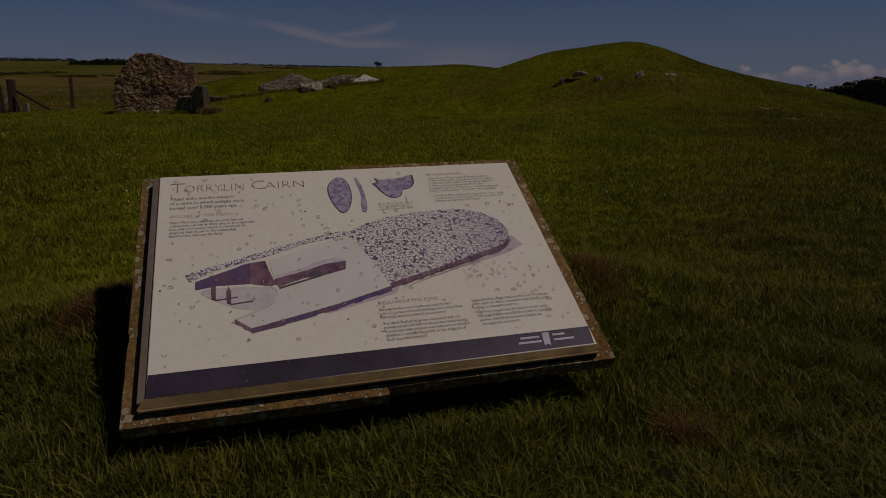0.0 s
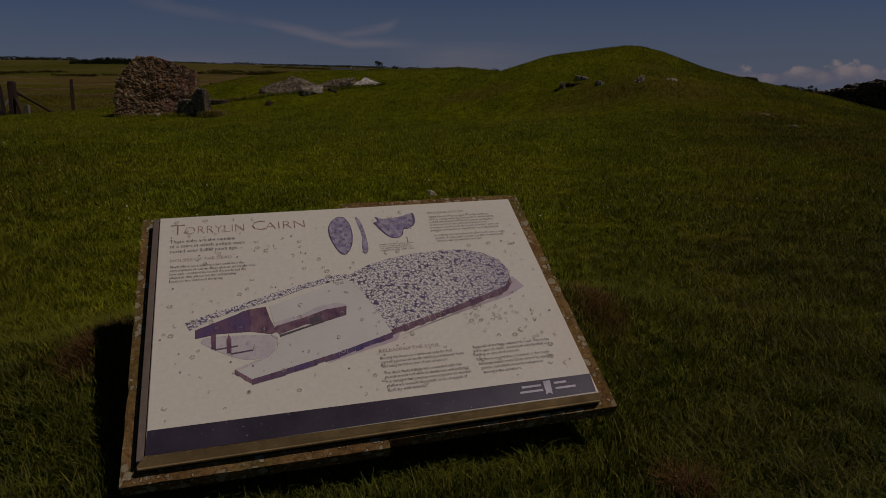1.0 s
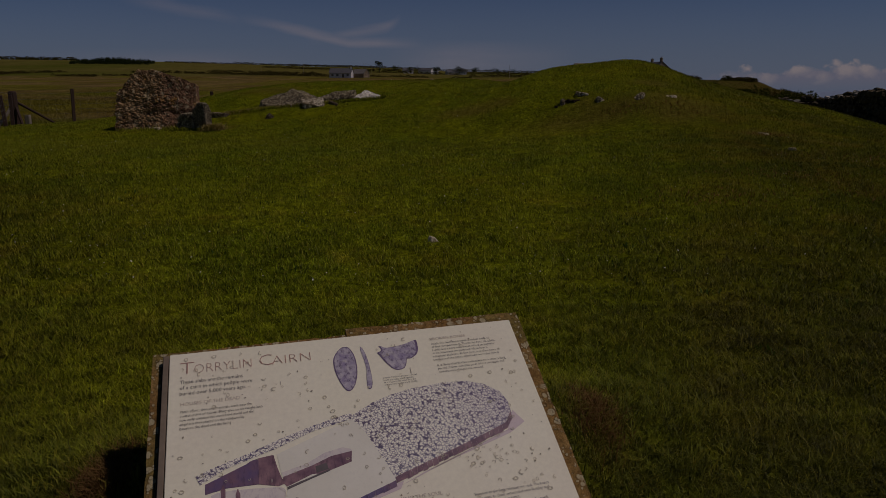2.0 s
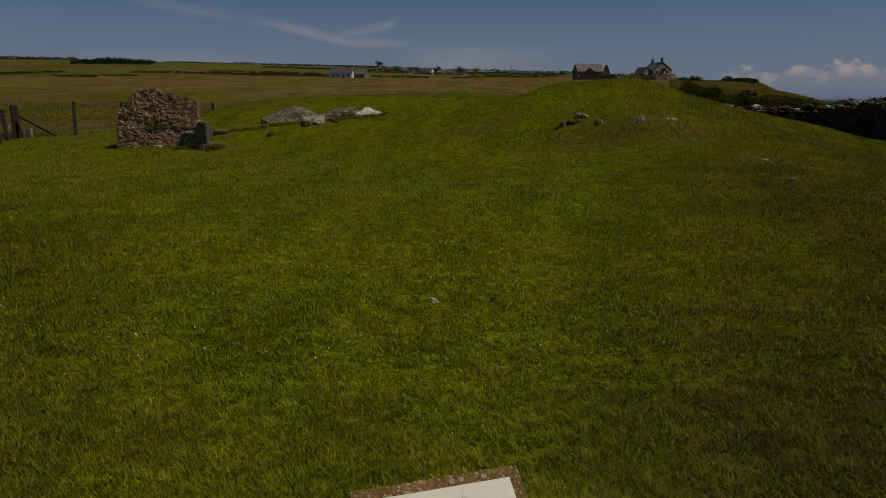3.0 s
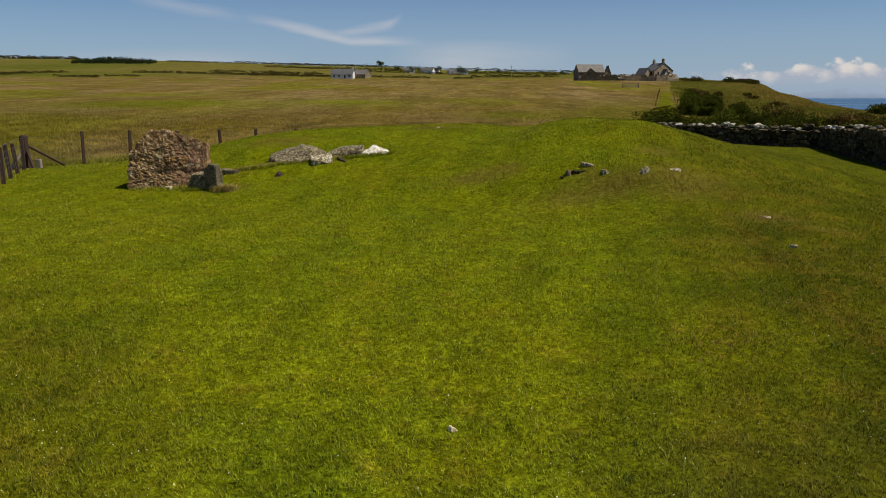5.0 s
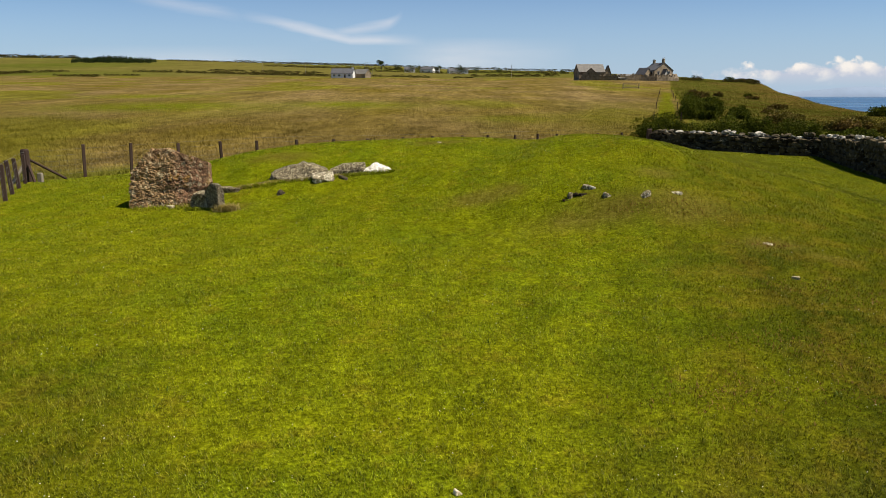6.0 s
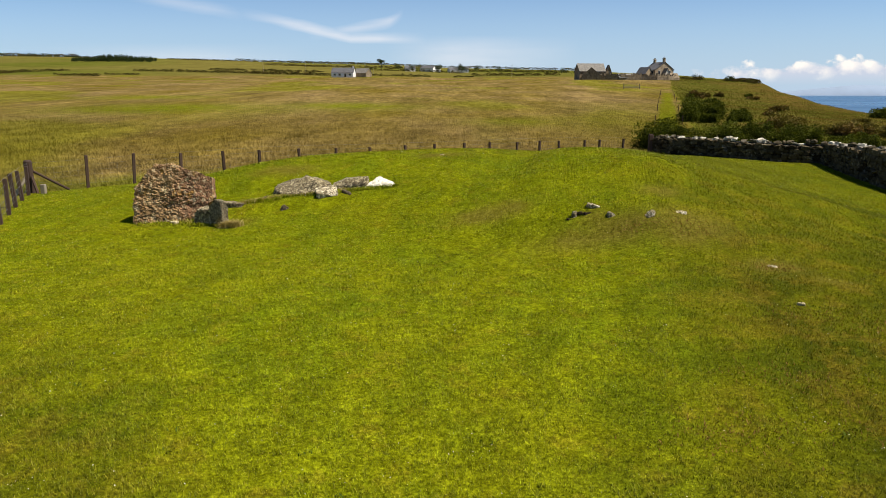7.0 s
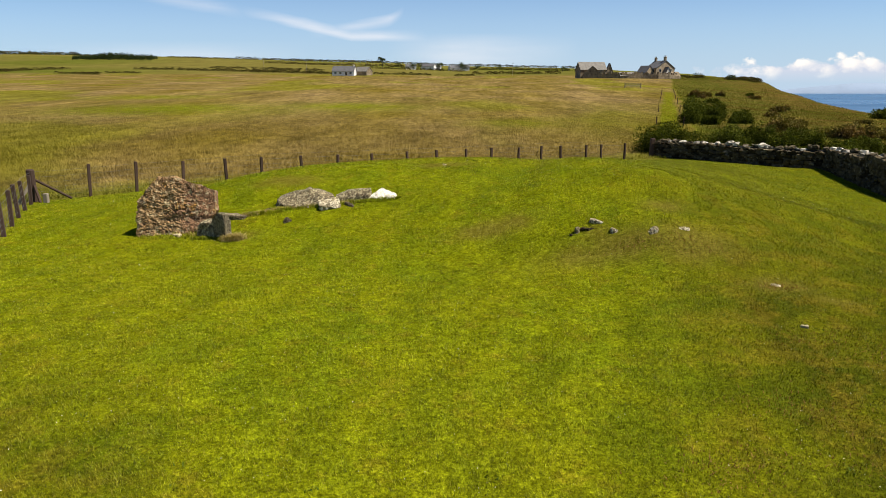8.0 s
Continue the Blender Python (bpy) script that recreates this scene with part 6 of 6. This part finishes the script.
tuft = 0.55 * tufted(x, y, 0.075, 3) + 0.45 * tufted(x + 7.3, y, 0.19, 4)
far_tuft = 0.6 * tufted(x, y + 3.1, 0.14, 5) + 0.4 * tufted(x, y, 0.34, 6)
tuft = tuft + (far_tuft - tuft) * ramp01(y, 5.0, 11.0)
tuft = 0.5 + (tuft - 0.5) * (1 - 0.45 * ramp01(y, 12.0, 22.0))
keep = np.random.RandomState(18).random(len(x)) < 0.15 + 1.9 * tuft
x, y, tuft = x[keep], y[keep], tuft[keep]
t = (0.024 + 0.006 * ramp01(y, 2.0, 5.0)) * (0.35 + 1.35 * tuft)
w = 0.0026 + 0.00068 * y
fine_blade = y + 3.0 * np.random.RandomState(8).random(len(y)) < 6.0
for pick, tiers, seed, bent in ((fine_blade, 2, 1, 1.7), (~fine_blade, 1, 3, 1.1)):
    blades("turf_grass", BLADES, x[pick], y[pick], t[pick], w[pick], seed, T, bent, tiers)
# the close sward in front of and round the plinth
rng = np.random.RandomState(41)
y = rng.uniform(0.45, 3.4, 190000)
x = (rng.random(190000) * 2 - 1) * (y * 0.68 + 0.35)
keep = turf_only(x, y)
x, y = x[keep], y[keep]
blades("turf_grass", BLADES, x, y, 0.027 * (0.3 + 1.4 * tufted(x, y, 0.085, 9)), 0.0025, 42, "close short turf of fine green blades", 1.9, 2)
# longer tufts against the plinth, where no mower reaches
rng = np.random.RandomState(77)
n = 9000
s = rng.random(n)
u = np.where(s < 0.45, rng.uniform(-0.60, 0.60, n), np.where(s < 0.75, rng.normal(-0.50, 0.05, n), rng.normal(0.50, 0.05, n)))
v = np.where(s < 0.45, rng.normal(-0.47, 0.07, n), rng.uniform(-0.5, 0.33, n))
tx = PANEL[0][0] * u + PANEL[0][1] * v + PANEL[0][3]
ty = PANEL[1][0] * u + PANEL[1][1] * v + PANEL[1][3]
keep = turf_only(tx, ty) & clumped(tx, ty, 0.16, 9, 1.0)
blades("turf_grass", BLADES, tx[keep], ty[keep], 0.040, 0.0032, 78, "longer unmown grass tufts round the plinth", 0.8)
# tufts at the feet of the stones
tx, ty = [], []
for ox, oy, r in ((-5.45, 16.05, 0.28), (-6.9, 16.45, 0.8), (-3.0, 17.75, 0.6), (-4.1, 17.7, 0.7), (-2.05, 17.75, 0.4), (-5.0, 17.5, 0.5), (-5.3, 17.45, 0.25), (-4.7, 17.75, 0.25), (-4.5, 17.85, 0.25), (-6.1, 16.2, 0.3)):
    a, q = rng.uniform(0, 6.28, 900), r * np.sqrt(rng.random(900))
    tx.append(ox + q * np.cos(a) * 1.2)
    ty.append(oy + q * np.sin(a) * 0.35)
blades("turf_grass", BLADES, np.concatenate(tx), np.concatenate(ty), 0.075, 0.010, 79, "longer straw-tipped tufts at the feet of the stones", 0.8)

def patch(name, material, spots, count, tall, wide, seed, label, bent=1.2):
    """Blades in round spots (x, y, half-width, half-depth), thinning towards the rim."""
    r = np.random.RandomState(seed)
    px, py = [], []
    for ox, oy, rx, ry in spots:
        g = r.normal(0, 0.5, (count, 2))
        px.append(ox + g[:, 0] * rx)
        py.append(oy + g[:, 1] * ry)
    px, py = np.concatenate(px), np.concatenate(py)
    keep = turf_only(px, py)
    blades(name, material, px[keep], py[keep], tall, wide, seed + 1, label, bent)


patch("straw_tuft", STRAW, ((-5.38, 15.98, 0.24, 0.12),), 700, 0.15, 0.011, 80, "bleached straw tuft leaning on the upright stone", 1.4)
patch("straw_fringe", STRAW, tuple((-5.50 + 0.17 * i, 17.36 + 0.055 * i, 0.13, 0.09) for i in range(8)) + ((-3.9, 17.62, 0.5, 0.08), (-3.0, 17.72, 0.3, 0.08), (-6.5, 16.45, 0.5, 0.12)), 110, 0.085, 0.010, 82, "brown straw fringe along the turf bank")
patch("dead_grass", DEAD, ((-0.83, 1.60, 0.06, 0.10), (0.43, 1.95, 0.07, 0.16), (0.46, 1.24, 0.05, 0.05)), 1500, 0.030, 0.0028, 84, "reddish brown dead grass beside the plinth", 1.8)
patch("dead_grass", DEAD, ((4.3, 13.2, 0.8, 0.35), (3.4, 13.3, 0.9, 0.2), (5.3, 11.75, 0.4, 0.2), (4.6, 9.6, 0.9, 0.5), (5.6, 9.2, 0.9, 0.8), (3.6, 7.6, 0.9, 0.5), (2.4, 6.4, 0.8, 0.5), (4.0, 6.4, 0.9, 0.7)), 300, 0.030, 0.010, 86, "brown dead thatch showing through worn turf", 1.8)
x, y = [], []
rng = np.random.RandomState(88)
for u0, u1, v0, v1, n in ((-0.53, -0.47, -0.36, 0.05, 420), (-0.46, 0.46, -0.44, -0.37, 900), (0.48, 0.54, -0.36, 0.0, 260)):
    u, v = rng.uniform(u0, u1, n), rng.uniform(v0, v1, n)
    x.append(PANEL[0][0] * u + PANEL[0][1] * v + PANEL[0][3])
    y.append(PANEL[1][0] * u + PANEL[1][1] * v + PANEL[1][3])
x, y = np.concatenate(x), np.concatenate(y)
blades("turf_grass", BLADES, x, y, 0.055, 0.0032, 89, "long unmown blades standing against the plinth", 0.9)

x, y = scatter(540000, 22.0, 130.0, 6, 0.70, 0.5, near=1.0)
keep = (meadow(x, y) > 0.15) & (ground_cover(x, y)[:, 2] < 0.3)
x, y = x[keep], y[keep]
blades("meadow_grass", HAY, x, y, 0.17 * (1.05 - 0.8 * ramp01(y, 30, 110)), 0.004 + 0.00042 * y, 7, "tall brown hay grass in seed beyond the fence", 1.9, 1, "grass")
rng = np.random.RandomState(15)
y = 35 * (480 / 35) ** rng.random(230000)
x = y * rng.uniform(0.26, 0.72, 230000)
keep = ground_cover(x, y)[:, 2] > 0.5
blades("heath_grass", HAY, x[keep], y[keep], 0.12 + 0.0003 * y[keep], 0.014 + 0.0004 * y[keep], 16, "rough tussocky grass on the coastal slope", 1.6, 1)


def build_daisies():
    rng = np.random.RandomState(23)
    x, y = scatter(3600, 3.6, 22.0, 24, near=1.0)
    keep = turf_only(x, y) & clumped(x, y, 2.6, 25, 1.6)
    x, y = x[keep], y[keep]
    n = len(x)
    z = height(x, y) + rng.uniform(0.018, 0.04, n)
    r = rng.uniform(0.0018, 0.0042, n) * (1 + y * 0.055)
    tilt = rng.normal(0, 0.35, (n, 2))
    k = 7
    a = np.arange(k) * 6.2832 / k
    ring = np.stack([np.cos(a), np.sin(a)], -1)
    off = ring[None] * r[:, None, None]
    dz = (off * tilt[:, None]).sum(-1)
    rim = np.stack([x[:, None] + off[..., 0], y[:, None] + off[..., 1], z[:, None] + dz], -1)
    cen = np.stack([x, y, z - 0.002], -1)[:, None]
    co = np.concatenate([rim, cen], 1).reshape(-1, 3)
    b = np.arange(n)[:, None] * (k + 1)
    fa = np.concatenate([np.stack([b[:, 0] + i, b[:, 0] + (i + 1) % k, b[:, 0] + k], -1) for i in range(k)], 0)
    tagged(mesh_object("daisies", fill_mesh("daisies", co, fa), PETAL), "tiny white daisies and clover heads in the turf", "flowers", "", "stuff")


build_daisies()


def build_weeds():
    """Low dark rosettes in the turf."""
    rng = np.random.RandomState(61)
    x, y = scatter(60, 2.5, 24.0, 62, near=1.0)
    keep = turf_only(x, y)
    x, y = x[keep], y[keep]
    cx, cy = np.repeat(x, 9), np.repeat(y, 9)
    a, q = rng.uniform(0, 6.28, len(cx)), 0.05 * np.sqrt(rng.random(len(cx))) * (1 + 0.06 * cy)
    blades("weed_rosettes", WEED, cx + q * np.cos(a), cy + q * np.sin(a), 0.03, 0.010 + 0.0006 * cy, 63, "dark green plantain rosettes in the turf", 1.4, 2, "weeds")


build_weeds()


# ---- the drystone wall, stone by stone ----
def stone_mesh(seed, corner=0.86, edge=1.0):
    b = bmesh.new()
    bmesh.ops.create_cube(b, size=1.0)
    bmesh.ops.subdivide_edges(b, edges=b.edges[:], cuts=1, use_grid_fill=True)
    rng = random.Random(seed)
    for v in b.verts:
        k = {3: corner, 2: edge}.get(sum(abs(c) > 0.4 for c in v.co), 1.0)
        v.co = v.co * k + Vector((rng.uniform(-0.11, 0.11), rng.uniform(-0.09, 0.09), rng.uniform(-0.12, 0.12)))
    me = bpy.data.meshes.new("stone")
    b.to_mesh(me)
    b.free()
    return me


def build_wall():
    base = empty("drystone_wall", Matrix(), "shaded drystone wall topped with white-lichened coping stones", "wall", kind="structure")
    rng = random.Random(31)
    shapes = [stone_mesh(i) for i in range(12)]
    caps = [stone_mesh(40 + i, 0.70, 0.88) for i in range(8)]
    for me in shapes:
        me.materials.append(DRYSTONE)
    for me in caps:
        me.materials.append(COPING)
    single = 0
    rest = bmesh.new()
    # near-black core closes the gaps; their shade is put into its colour
    core = bmesh.new()
    for (x0, y0), (x1, y1) in zip(WALL_LINE, WALL_LINE[1:]):
        l = math.hypot(x1 - x0, y1 - y0)
        turn = math.degrees(math.atan2(y1 - y0, x1 - x0))
        nx, ny = (y1 - y0) / l, -(x1 - x0) / l
        if nx * (0 - x0) + ny * (10 - y0) < 0:
            nx, ny = -nx, -ny
        n = max(1, round(l / 0.9))
        for i in range(n):
            s = (i + 0.5) / n
            cx, cy = x0 + (x1 - x0) * s, y0 + (y1 - y0) * s
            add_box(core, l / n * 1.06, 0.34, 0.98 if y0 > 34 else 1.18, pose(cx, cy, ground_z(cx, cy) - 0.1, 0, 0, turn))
        tall = 0.86 if y0 > 34 else 1.08
        z = 0.0
        while z < tall:
            row = rng.uniform(0.08, 0.24)
            u = 0.0
            while u < l:
                w = rng.uniform(0.12, 0.52)
                s = (u + w / 2) / l
                bx, by = x0 + (x1 - x0) * s, y0 + (y1 - y0) * s
                out = 0.24 - 0.07 * z / tall + rng.uniform(-0.055, 0.055)
                px, py = bx + nx * out, by + ny * out
                m = pose(px, py, ground_z(bx, by) - 0.04 + z + row / 2, rng.uniform(-14, 14), rng.uniform(-16, 16), turn + rng.uniform(-18, 18)) @ Matrix.Diagonal((w * 0.98, 0.30, row * rng.uniform(0.8, 1.1), 1))
                me = rng.choice(shapes)
                near = 21.0 < by < 42.0 and abs(bx) < 0.66 * by + 0.6
                if near and single < 285 and rng.random() < 0.72:
                    mesh_o = new("stone", me)
                    mesh_o.parent = base
                    mesh_o.matrix_basis = m
                    single += 1
                else:
                    k = len(rest.verts)
                    rest.from_mesh(me)
                    rest.verts.ensure_lookup_table()
                    for v in rest.verts[k:]:
                        v.co = m @ v.co
                u += w
            z += row
        u = 0.0
        while u < l:
            w = rng.uniform(0.16, 0.40)
            s = (u + w / 2) / l
            bx, by = x0 + (x1 - x0) * s, y0 + (y1 - y0) * s
            h = rng.uniform(0.11, 0.26)
            u += w * rng.choice((1.0, 1.0, 1.1, 1.6))
            if u > l:
                break
            mesh_o = new("coping_stone", rng.choice(caps))
            mesh_o.parent = base
            mesh_o.matrix_basis = pose(bx + rng.uniform(-0.04, 0.04), by, ground_z(bx, by) + tall + h * 0.35 + rng.uniform(-0.06, 0.10), rng.uniform(-18, 18), rng.uniform(-18, 18), turn + rng.uniform(-25, 25)) @ Matrix.Diagonal((w, rng.uniform(0.28, 0.45), h, 1))
    part("gap_core", core, WALL_CORE, base)
    tagged(part("stones", rest, DRYSTONE, base), kind="stuff")


build_wall()
